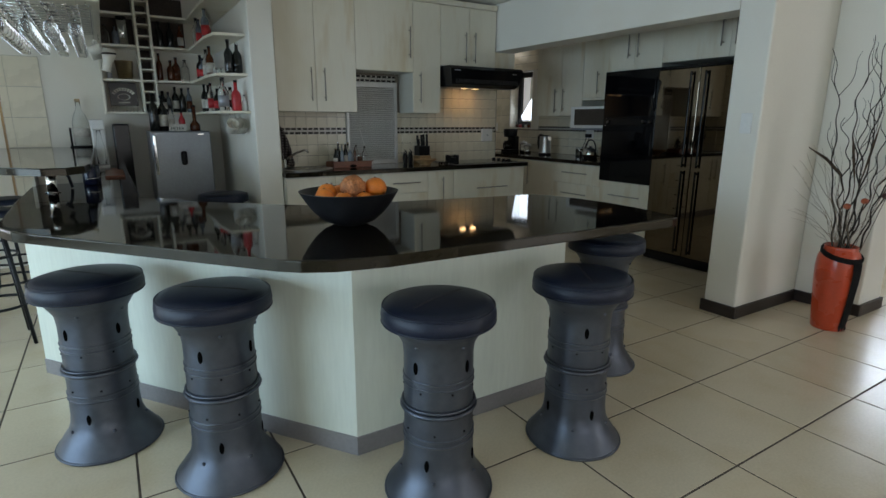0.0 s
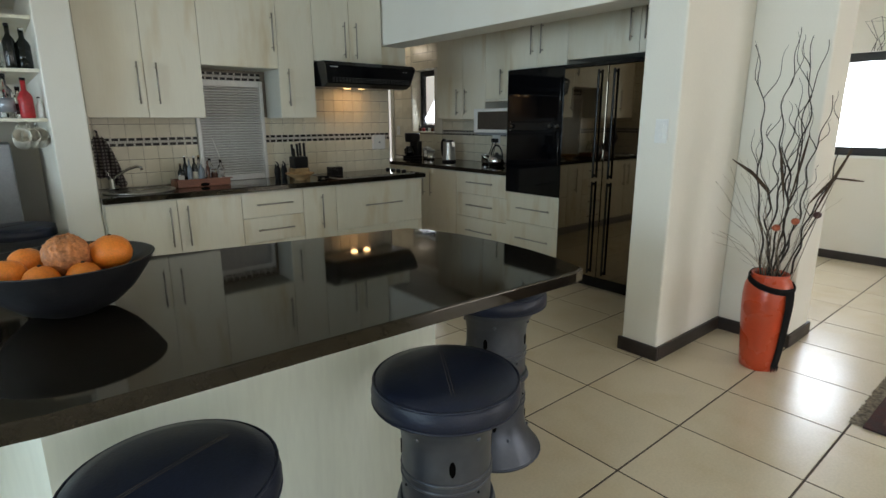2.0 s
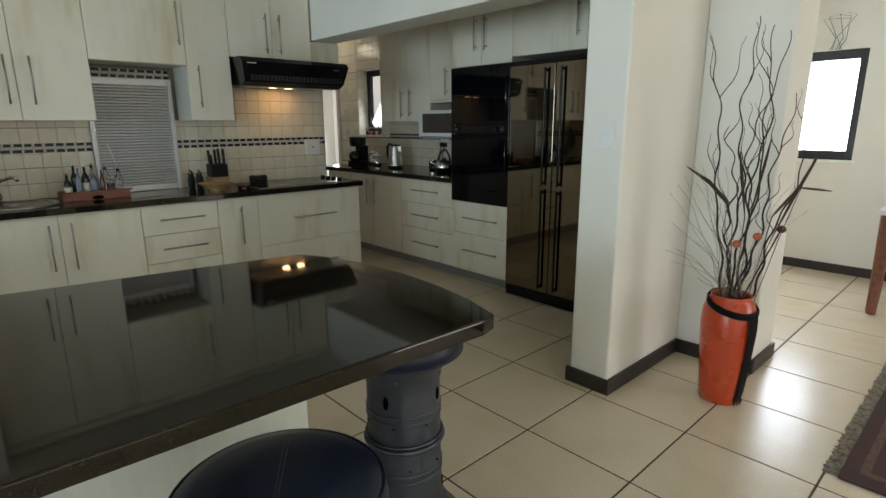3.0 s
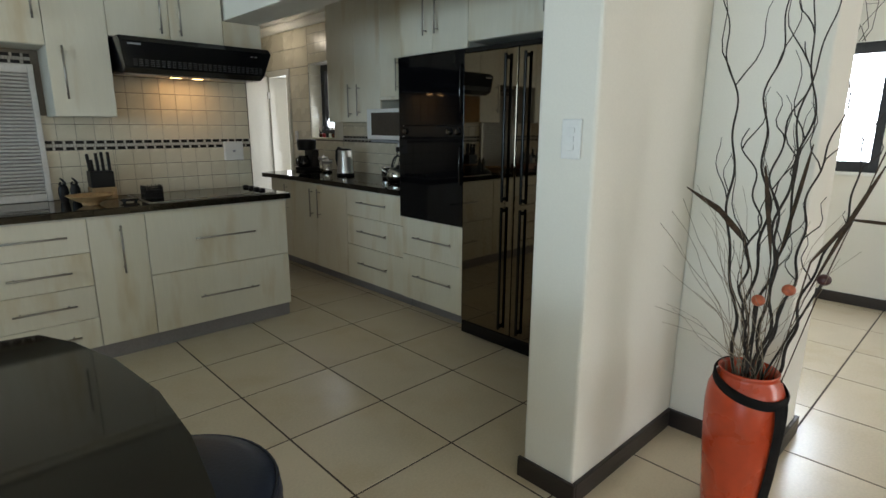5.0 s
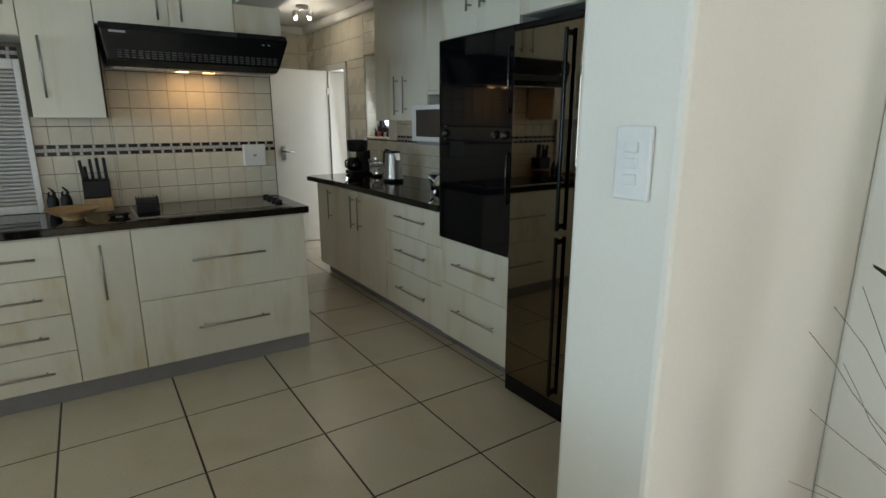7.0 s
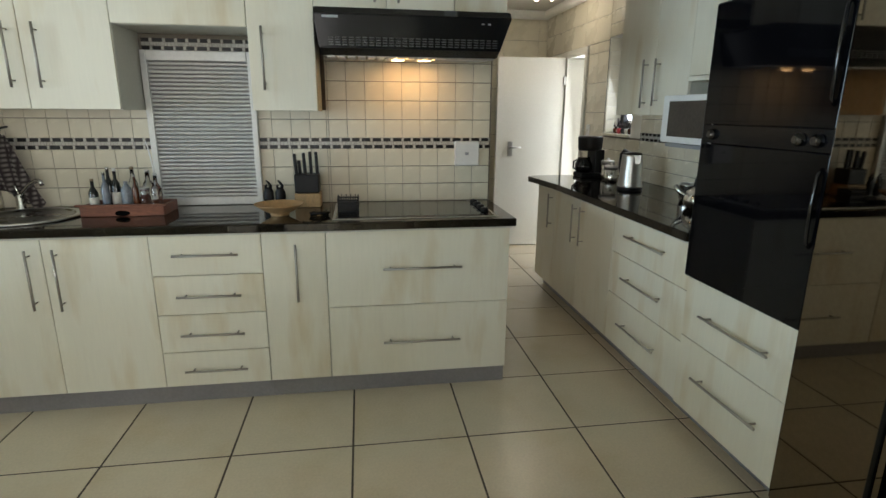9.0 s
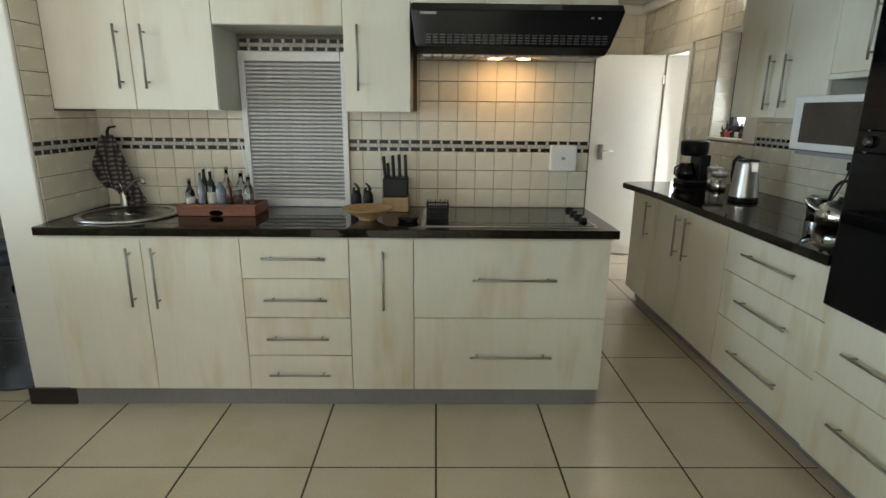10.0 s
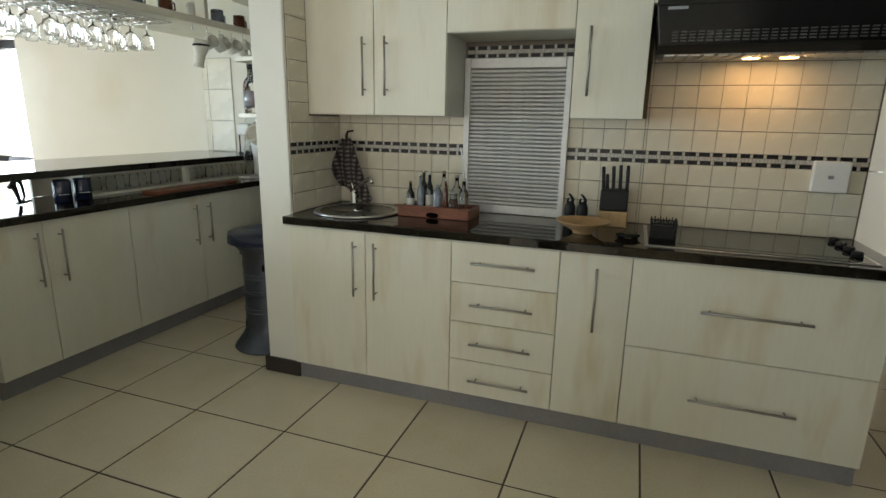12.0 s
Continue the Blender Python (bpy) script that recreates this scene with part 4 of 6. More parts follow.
single("under_shelf", bx(5.33, WB - 0.002, 4.60, 5.204, 1.575, 1.598, 0.002), CAB, "thin pale board under the wall unit", "shelf")

cm = thing("coffee_maker", (5.47, 6.670, 0.91), "black filter coffee maker on the side worktop", "coffee maker")
part("base", bx(5.38, 5.57, 6.580, 6.760, 0.911, 0.945, 0.008), PLASTIC, cm)
part("column", bx(5.49, 5.57, 6.590, 6.750, 0.946, 1.13, 0.008), PLASTIC, cm)
part("tank", lathe([(0.088, 0.0), (0.095, 0.02), (0.10, 0.10), (0.092, 0.112)], 24, (5.475, 6.670, 1.12)), PLASTIC, cm)
part("jug", lathe([(0.05, 0.0), (0.068, 0.02), (0.07, 0.06), (0.05, 0.10), (0.048, 0.12)], 22, (5.43, 6.670, 0.947)), BLKGLASS, cm)
part("jug_handle", tube([(5.37, 6.655, 1.05), (5.335, 6.645, 1.035), (5.335, 6.645, 0.985), (5.365, 6.655, 0.968)], 0.007, 8), PLASTIC, cm)
for x, y, h in ((5.53, 6.44, 0.15), (5.50, 6.32, 0.125)):
    c = thing("steel_canister", (x, y, 0.91), "polished steel storage canister with lid", "canister", "steel canisters")
    part("can", lathe([(0.048, 0.001), (0.05, 0.004), (0.05, h - 0.03)], 22, (x, y, 0.91)), CHROME, c)
    part("lid", lathe([(0.052, h - 0.029), (0.052, h - 0.006), (0.046, h), (0.012, h + 0.002), (0.011, h + 0.014), (0.007, h + 0.016)], 22, (x, y, 0.91)), STEEL, c)
kt = thing("electric_kettle", (5.44, 5.900, 0.91), "tall brushed steel electric kettle with black handle", "kettle")
part("power_base", lathe([(0.082, 0.001), (0.084, 0.012), (0.076, 0.02)], 26, (5.44, 5.900, 0.91)), PLASTIC, kt)
part("jug", lathe([(0.08, 0.021), (0.082, 0.03), (0.078, 0.05), (0.066, 0.225), (0.064, 0.235)], 28, (5.44, 5.900, 0.91)), STEEL, kt)
part("lid", lathe([(0.063, 0.236), (0.058, 0.247), (0.02, 0.252)], 22, (5.44, 5.900, 0.91)), PLASTIC, kt)
part("handle", tube([(5.43, 5.930, 1.15), (5.42, 5.975, 1.165), (5.415, 6.000, 1.14), (5.415, 6.005, 1.06), (5.42, 5.985, 0.98)], 0.014, 10), PLASTIC, kt, "black moulded handle")
part("spout", prism([(5.41, 5.845), (5.455, 5.815), (5.47, 5.850)], 1.09, 1.145), STEEL, kt)
part("steel_ring", ring(5.44, 5.900, 0.936, 0.081, 0.004), CHROME, kt)
th = thing("steel_flask", (5.52, 5.36, 0.91), "small polished steel flask", "flask")
part("cup", lathe([(0.045, 0.001), (0.05, 0.02), (0.048, 0.10), (0.05, 0.105)], 22, (5.52, 5.36, 0.91)), CHROME, th)
part("rim", ring(5.52, 5.36, 1.017, 0.048, 0.004, 24), STEEL, th)
pot = thing("whistling_kettle", (5.46, 5.13, 0.91), "round chrome stove kettle with hoop handle", "kettle")
part("bowl", lathe([(0.075, 0.001), (0.095, 0.02), (0.10, 0.055), (0.085, 0.095), (0.05, 0.118), (0.02, 0.123), (0.017, 0.14)], 30, (5.46, 5.13, 0.91)), CHROME, pot)
part("hoop_handle", tube([(5.46, 5.13 + 0.085 * math.cos(a), 1.0 + 0.125 * math.sin(a)) for a in (k * math.pi / 10 for k in range(11))], 0.008, 8), PLASTIC, pot)
part("spout", tube([(5.40, 5.19, 0.97), (5.375, 5.225, 1.0), (5.36, 5.24, 1.03)], 0.018, 10, end=0.011), CHROME, pot)
tst = thing("toaster", (5.53, 4.80, 0.91), "dark toaster beside the oven housing", "toaster")
part("body", bx(5.45, 5.62, 4.68, 4.93, 0.918, 1.085, 0.03, 3), PLASTIC, tst)
part("foot", bx(5.47, 5.60, 4.70, 4.91, 0.911, 0.918), PLASTIC, tst)
# bread slot is a near-black strip, its shade put into the colour
part("slot", bx(5.515, 5.555, 4.72, 4.89, 1.0845, 1.0865), HOLESHADE, tst)
# sockets with plugs
for y in (5.42, 5.06):
    so = thing("wall_socket", (WB, y, 1.19), "white wall socket with black plugs", "socket", "side wall sockets")
    part("plate", bx(WB - 0.012, WB - 0.001, y - 0.06, y + 0.06, 1.13, 1.235, 0.003), WHITE, so)
    for dy in (-0.025, 0.025):
        part("plug", bx(WB - 0.05, WB - 0.013, y + dy - 0.017, y + dy + 0.017, 1.14, 1.185, 0.006), PLASTIC, so)
        part("cable", tube([(WB - 0.04, y + dy, 1.14), (WB - 0.05, y + dy + 0.01, 1.08), (WB - 0.06, y + dy * 1.5 + 0.03, 1.0), (WB - 0.09, y + dy + 0.06, 0.935), (WB - 0.12, y + dy + 0.09, 0.918)], 0.0045, 6), PLASTIC, so)
# ornaments on the small sill
for n, (y, h) in enumerate(((6.945, 0.10), (6.875, 0.14), (6.805, 0.09), (6.74, 0.12), (6.685, 0.07))):
    o = thing("sill_ornament", (5.82, y, 1.245), "small dark plant pot or ornament on the window sill", "ornament", "sill ornaments")
    part("pot", lathe([(0.02, 0.001), (0.026, 0.03), (0.022, 0.045)], 12, (5.82, y, 1.245)), (AMBER, REDP, DGLASS, CERAM, AMBER)[n], o)
    lf = bmesh.new()
    for k in range(12):
        a, t = random.uniform(0, 6.28), random.uniform(0.2, 1)
        tube([(5.82, y, 1.285), (5.82 + 0.025 * math.cos(a), y + 0.025 * math.sin(a), 1.285 + t * (h - 0.04))], 0.004, 4, lf, end=0.0015)
    part("sprig", lf, TWIG, o)
sw = thing("light_switch", (WB, 7.36, 1.25), "white light switch by the door", "switch")
part("plate", bx(WB - 0.01, WB - 0.001, 7.325, 7.395, 1.19, 1.31, 0.003), WHITE, sw)
part("rocker", bx(WB - 0.014, WB - 0.01, 7.35, 7.37, 1.23, 1.27, 0.001), CERAM, sw)
# ceiling spots
sp = thing("ceiling_spotlight", (5.28, 7.42, CEILZ), "twin ceiling spotlight with warm bulbs", "spotlight")
part("mount", lathe([(0.06, -0.02), (0.06, 0.0)], 20, (5.28, 7.42, CEILZ)), STEEL, sp)
for dx, dy in ((-0.06, 0.03), (0.06, -0.03)):
    part("arm", tube([(5.28, 7.42, CEILZ - 0.02), (5.28 + dx, 7.42 + dy, CEILZ - 0.06)], 0.006, 6), STEEL, sp)
    hd = part("head", lathe([(0.022, -0.11), (0.03, -0.10), (0.028, -0.05), (0.012, -0.04)], 16, (5.28 + dx, 7.42 + dy, CEILZ)), STEEL, sp)
    part("bulb", ball((5.28 + dx, 7.42 + dy, CEILZ - 0.115), 0.02, 12), SPOTW, hd, "glowing warm bulb")
# triple switch on the wall end
sw = thing("light_switch", (4.13, 2.56, 1.33), "white triple light switch on the wall end", "switch")
part("plate", bx(4.119, 4.1295, 2.522, 2.596, 1.263, 1.392, 0.004), WHITE, sw)
for z in (1.30, 1.328, 1.356):
    part("rocker", bx(4.115, 4.119, 2.546, 2.572, z - 0.009, z + 0.009, 0.001), WHITE, sw)

# ---- stools ----


def drum_stool(at, turn):
    st = thing("drum_stool", at, "grey pressed-steel drum stool with a navy leather seat", "stool", "drum stools at the island")
    x, y, z = at
    prof = [(0.204, 0.0), (0.206, 0.008), (0.198, 0.018), (0.178, 0.05), (0.158, 0.09), (0.146, 0.125), (0.141, 0.16), (0.139, 0.235), (0.137, 0.30), (0.137, 0.40), (0.136, 0.50), (0.136, 0.56), (0.141, 0.60), (0.153, 0.635), (0.172, 0.662), (0.172, 0.668)]
    prof = [(r * (0.94 if 0.08 < h < 0.62 else 1), h) for r, h in prof]
    part("drum", lathe(prof, 40, at), STOOLM, st)
    part("hoop", ring(x, y, z + 0.357, 0.1345, 0.0095, 40), STOOLM, st)
    part("hoop", ring(x, y, z + 0.374, 0.1335, 0.0055, 40), STOOLM, st)
    for hz, rr in ((0.238, 0.1298), (0.262, 0.1293), (0.455, 0.1275), (0.479, 0.1273)):
        part("ridge", ring(x, y, z + hz, rr, 0.0048, 40), STOOLM, st)
    part("foot_rim", ring(x, y, z + 0.008, 0.203, 0.006, 40), STOOLM, st)
    for hz in (0.53, 0.165):
        for k in range(4):
            a = turn + k * math.pi / 2 + (0.35 if hz < 0.3 else 0)
            r = 0.1283 if hz > 0.3 else 0.1327
            # nothing is pierced: each slot is a near-black disc for the shade inside
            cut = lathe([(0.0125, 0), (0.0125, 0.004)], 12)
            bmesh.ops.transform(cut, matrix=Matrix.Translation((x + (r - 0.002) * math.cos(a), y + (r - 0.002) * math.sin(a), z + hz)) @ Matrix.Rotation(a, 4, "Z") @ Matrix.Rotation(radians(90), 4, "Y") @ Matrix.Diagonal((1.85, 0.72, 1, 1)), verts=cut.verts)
            part("slot", cut, HOLESHADE, st, "near-black disc painted as the shade in a slotted hole")
    for hz, r, n in ((0.44, 0.1285, 7), (0.285, 0.130, 7), (0.61, 0.137, 5), (0.105, 0.145, 5)):
        for k in range(n):
            a = turn * 1.7 + hz * 9 + k * 2 * math.pi / n
            big = hz > 0.6 or hz < 0.2
            # the small rivet holes are near-black balls for their inner shade
            part("bolt" if big else "rivet_hole", ball((x + r * math.cos(a), y + r * math.sin(a), z + hz), 0.0075 if big else 0.004, 8), STOOLM if big else HOLESHADE, st)
    seat = part("seat", lathe([(0.172, 0.669), (0.196, 0.672), (0.206, 0.684), (0.2085, 0.705), (0.204, 0.728), (0.192, 0.742), (0.16, 0.750), (0.10, 0.754), (0.04, 0.755)], 44, at), LEATHER, st, "navy leather cushion")
    part("piping", ring(x, y, z + 0.7345, 0.2005, 0.0042, 44), LEATHER, seat)
    part("piping", ring(x, y, z + 0.680, 0.2045, 0.0042, 44), LEATHER, seat)
    for off in (-0.004, 0.004):
        c, s = math.cos(turn), math.sin(turn)
        pts = []
        for k in range(13):
            u = -0.185 + k * 0.37 / 12
            r = abs(u)
            pts.append((x + u * c - off * s, y + u * s + off * c, z + 0.7545 - 0.0135 * max(0, (r - 0.08) / 0.11) ** 2))
        part("seam", tube(pts, 0.0016, 5), STITCH, seat)
    for ch in st.children_recursive:
        ch.data.transform(Matrix.Diagonal((0.97, 0.97, 0.984, 1)))
    return st


for at, turn in (((0.427, 3.05, 0), 2.3), ((0.828, 2.58, 0), 2.45), ((1.472, 2.058, 0), 0.35), ((2.145, 2.035, 0), 1.0), ((2.80, 2.49, 0), 2.0), ((1.35, 5.39, 0), 0.6)):
    drum_stool(at, turn)

# ---- fruit bowl ----
bw = thing("fruit_bowl", (1.398, 2.66, 0.91), "wide black bowl on the granite top", "bowl")
part("shell", lathe([(0.06, 0.0), (0.068, 0.003), (0.11, 0.022), (0.150, 0.058), (0.182, 0.102), (0.204, 0.139), (0.206, 0.142), (0.200, 0.142), (0.176, 0.104), (0.142, 0.062), (0.10, 0.032), (0.04, 0.02)], 48, (1.398, 2.66, 0.91)), BOWLM, bw)
for n, (dx, dy, dz, r) in enumerate(((-0.115, -0.025, 0.122, 0.040), (-0.055, -0.075, 0.108, 0.040), (0.03, -0.09, 0.106, 0.040), (0.10, -0.045, 0.150, 0.048), (-0.075, 0.055, 0.128, 0.043), (0.0, 0.10, 0.115, 0.043), (0.03, 0.0, 0.075, 0.042), (-0.04, 0.0, 0.075, 0.043), (0.09, 0.06, 0.125, 0.042))):
    o = thing("orange", (1.398 + dx, 2.66 + dy, 0.91 + dz), "ripe orange in the black bowl", "orange", "oranges in the bowl")
    fb = ball((1.398 + dx, 2.66 + dy, 0.91 + dz), r, 20, 0.94)
    part("peel", fb, ORANGE, o)
    part("stalk", lathe([(0.005, 0), (0.003, 0.003)], 6, (1.398 + dx, 2.66 + dy, 0.91 + dz + r * 0.935)), TWIG, o)
wbm = ball((1.403, 2.625, 0.91 + 0.155), 0.047, 64)
for v in wbm.verts:
    d = (v.co - Vector((1.403, 2.625, 1.065))).normalized()
    v.co += d * (0.004 * noise.noise(d * 9) + 0.010 * noise.voronoi(d * 5.5)[0][0])
single("woven_ball", wbm, NUT, "brown woven husk ball on top of the oranges", "ornament", at=(1.403, 2.625, 1.065))

# ---- vase with branches ----
VX, VY = 4.53, 2.06
vs = thing("floor_vase", (VX, VY, 0), "tall glazed orange-red floor vase with a black sash", "vase")
part("pot", lathe([(0.106, 0.0), (0.112, 0.006), (0.120, 0.08), (0.132, 0.22), (0.142, 0.38), (0.145, 0.46), (0.139, 0.53), (0.122, 0.575), (0.108, 0.592), (0.106, 0.602), (0.111, 0.612), (0.106, 0.616), (0.099, 0.605), (0.097, 0.56), (0.097, 0.30)], 48, (VX, VY, 0)), VASE, vs)


def vase_r(z):
    pts = [(0.0, 0.107), (0.08, 0.120), (0.22, 0.132), (0.38, 0.142), (0.46, 0.145), (0.53, 0.139), (0.575, 0.122), (0.60, 0.109), (0.62, 0.111)]
    for (a, ra), (b, rb) in zip(pts, pts[1:]):
        if z <= b:
            return ra + (rb - ra) * (z - a) / (b - a)
    return 0.111


def ribbon(path, width):
    """Cloth lying on the vase; path of (angle, height)."""
    bm = bmesh.new()
    rows = []
    for k, (a, z) in enumerate(path):
        wob = 0.006 * math.sin(k * 1.3)
        row = []
        for i in range(6):
            s = i / 5 - 0.5
            da = s * width / 0.15
            rr = vase_r(z) + 0.009 + 0.004 * math.cos(i * 2.6 + k * 0.4)
            row.append((a + da, z + wob * s, rr))
        rows.append(row)
    vv = [[bm.verts.new((VX + r * math.cos(a), VY + r * math.sin(a), z)) for a, z, r in row] for row in rows]
    for p, q in zip(vv, vv[1:]):
        for i in range(5):
            bm.faces.new((p[i], p[i + 1], q[i + 1], q[i])).smooth = True
    bmesh.ops.solidify(bm, geom=bm.faces[:], thickness=-0.006)
    return bm


TA = radians(-110)
sash = part("sash_tail", ribbon([(TA + 0.1 * math.sin(z * 5), z) for z in (0.545, 0.5, 0.44, 0.38, 0.3, 0.22, 0.14, 0.08, 0.035)], 0.082), CLOTHB, vs, "black cloth sash hanging down the side")
fr_bm = bmesh.new()
for k in range(9):
    a = TA + (k - 4) * 0.06
    tube([(VX + 0.122 * math.cos(a), VY + 0.122 * math.sin(a), 0.045), (VX + 0.128 * math.cos(a + 0.02), VY + 0.128 * math.sin(a), 0.006 + 0.01 * (k % 3))], 0.003, 5, fr_bm)
part("tassel", fr_bm, CLOTHB, sash)
sb_bm = bmesh.new()
hoops = []
for k in range(48):
    a = TA + 2 * math.pi * k / 48
    z = 0.60 - 0.075 * (0.5 + 0.5 * math.cos(a - TA))
    hoops.append([sb_bm.verts.new((VX + r * math.cos(a), VY + r * math.sin(a), zz)) for r, zz in ((vase_r(z) + 0.003, z + 0.019), (vase_r(z) + 0.011, z + 0.008), (vase_r(z) + 0.010, z - 0.008), (vase_r(z - 0.02) + 0.003, z - 0.019))])
for p, q in zip(hoops, hoops[1:] + hoops[:1]):
    for i in range(3):
        sb_bm.faces.new((p[i + 1], p[i], q[i], q[i + 1])).smooth = True
bmesh.ops.solidify(sb_bm, geom=sb_bm.faces[:], thickness=0.003)
part("sash_band", sb_bm, CLOTHB, vs)

rnd = random.Random(11)


def willow(base, lean, height, wave, phase, r0, n=60):
    pts = []
    for k in range(n + 1):
        t = k / n
        g = 1 if t > 0.12 else t / 0.12
        pts.append((base[0] + lean[0] * t + g * wave * (math.sin(phase + t * 15) * (0.35 + t * 0.7) + 0.4 * math.sin(phase * 3 + t * 41)), base[1] + lean[1] * t + g * wave * (math.cos(phase * 1.7 + t * 13) * (0.35 + t * 0.7) + 0.4 * math.cos(phase * 2 + t * 37)), base[2] + height * t))
    return pts


def side_twigs(main, count, length, r, owner, rr):
    for _ in range(count):
        k = rr.randrange(len(main) // 3, len(main) - 3)
        p = Vector(main[k])
        a = rr.uniform(0, 6.28)
        ln = length * rr.uniform(0.5, 1.2)
        pts = [p]
        for s in range(1, 8):
            t = s / 7
            pts.append(p + Vector((math.cos(a) * ln * 0.35 * math.sqrt(t) + 0.016 * math.sin(s * 1.7 + a), math.sin(a) * ln * 0.35 * math.sqrt(t) + 0.016 * math.cos(s * 1.3 + a), ln * t)))
        part("side_twig", tube(pts, r, 5, end=r * 0.35), TWIG, owner)


BZ0 = 0.45
ax = Vector((0.68, -0.73, 0))   # across the view from the room
GW = "branches in the floor vase"
for n, (s, d, h, w) in enumerate(((-0.23, 0.03, 1.42, 0.026), (-0.02, 0.06, 1.50, 0.026), (0.05, -0.04, 1.45, 0.024), (0.14, 0.05, 1.44, 0.02), (-0.12, -0.03, 1.0, 0.03), (0.20, 0.0, 1.15, 0.02), (0.33, -0.02, 1.05, 0.02), (0.09, 0.08, 1.28, 0.028))):
    s *= 0.8
    w *= 1.05
    h *= 1.05
    lean = ax * s + Vector((0.73, 0.68, 0)) * d
    base = Vector((VX, VY, BZ0)) + ax * (s * 0.22) + Vector((0.73, 0.68, 0)) * d * 0.4
    b = thing("willow_branch", (VX, VY, BZ0), "dark twisted willow branch standing in the vase", "branch", GW)
    m = willow(base, lean, h, w, n * 1.9, 0.007)
    part("stem", tube(m, 0.0074, 7, end=0.002), TWIG, b)
    side_twigs(m, 4, 0.26, 0.0028, b, rnd)
pt = bmesh.new()
for k in range(34):
    a, reach = rnd.uniform(0, 6.28), rnd.uniform(0.05, 0.42)
    sx = rnd.choice((-1, -1, 1)) * reach
    h = rnd.uniform(0.3, 0.85)
    dd = rnd.uniform(-0.12, 0.06)
    pts = []
    for s in range(11):
        t = s / 10
        q = Vector((VX, VY, BZ0 + 0.05)) + ax * (sx * t ** 1.6 + 0.05 * math.cos(a)) + Vector((0.73, 0.68, 0)) * (dd * t + 0.05 * math.sin(a)) + Vector((0.01 * math.sin(s * 1.1 + a), 0.01 * math.cos(s * 1.4 + a), h * t - (0.12 * t * t if k % 3 == 0 else 0)))
        pts.append(q)
    tube(pts, 0.0017, 4, pt, end=0.0007)
single("fine_twigs", pt, TWIGP, "spray of fine pale dried twigs in the vase", "twigs", kind="stuff")
for n, (s0, z0, pts) in enumerate(((-0.03, 0.52, ((-0.06, 1.0), (-0.1, 1.12), (-0.2, 1.22), (-0.33, 1.30))), (0.03, 0.52, ((0.02, 1.0), (0.05, 1.25), (0.07, 1.45))), (0.04, 0.52, ((0.12, 1.05), (0.24, 1.2), (0.42, 1.18))), (0.08, 0.52, ((0.2, 0.95), (0.3, 1.25), (0.38, 1.5))), (0.05, 0.52, ((0.15, 0.9), (0.26, 1.2), (0.33, 1.38))), (-0.02, 0.52, ((-0.02, 1.05), (-0.06, 1.25), (-0.08, 1.38))))):
    lf = thing("dried_strap_leaf", (VX, VY, BZ0), "long brown dried strap leaf in the vase", "leaf", GW)
    ctrl = [(s0, z0)] + list(pts)
    fine = []
    for (a, b), (c, d) in zip(ctrl, ctrl[1:]):
        for t in (0, 0.33, 0.66):
            fine.append((a + (c - a) * t, b + (d - b) * t))
    fine.append(ctrl[-1])
    lb = bmesh.new()
    rows = []
    for k, (s, z) in enumerate(fine):
        t = k / (len(fine) - 1)
        wd = 0.003 + 0.0105 * max(0, math.sin(max(0, (t - 0.3) / 0.7) * math.pi)) ** 0.8
        c = Vector((VX, VY, z)) + ax * s + Vector((0.73, 0.68, 0)) * (0.03 * math.sin(n * 2 + t * 2) - 0.05)
        rows.append([lb.verts.new(c + ax * wd * math.cos(n + t * 2) * 0.7 + Vector((0, 0, wd * math.sin(n + t * 2)))), lb.verts.new(c + Vector((-0.003, -0.003, 0))), lb.verts.new(c - ax * wd * math.cos(n + t * 2) * 0.7 - Vector((0, 0, wd * math.sin(n + t * 2))))])
    for p, q in zip(rows, rows[1:]):
        for i in range(2):
            lb.faces.new((p[i], p[i + 1], q[i + 1], q[i])).smooth = True
    bmesh.ops.solidify(lb, geom=lb.faces[:], thickness=0.0015)
    part("blade", lb, LEAF, lf)
for s, z, mat, lab in ((-0.04, 0.905, BEADO, "orange"), (0.065, 0.945, BEADO, "orange-red"), (0.185, 0.985, BEADD, "dark maroon")):
    c = Vector((VX, VY, z)) + ax * s - Vector((0.73, 0.68, 0)) * 0.07
    bd = thing("bead_stem", (VX, VY, BZ0), lab + " bead on a thin stem in the vase", "ornament", GW)
    part("stem", tube([(VX, VY, BZ0), c * 0.5 + Vector((VX, VY, BZ0)) * 0.5, c], 0.004, 6), TWIG, bd)
    part("bead", ball(c, 0.024, 16, 0.85), mat, bd)

# the vase and all that stands in it, a little slimmer
for ob in list(scene.objects):
    if ob.parent is None and ob.name.split(".")[0] in ("floor_vase", "willow_branch", "dried_strap_leaf", "bead_stem", "fine_twigs"):
        slim = Matrix.Diagonal((0.86, 0.86, 0.91, 1))
        if ob.type == "MESH":
            ob.data.transform(Matrix.Translation((VX, VY, 0)) @ slim @ Matrix.Translation((-VX, -VY, 0)))
        ob.location.z *= 0.91
        for ch in ob.children_recursive:
            ch.data.transform(slim)

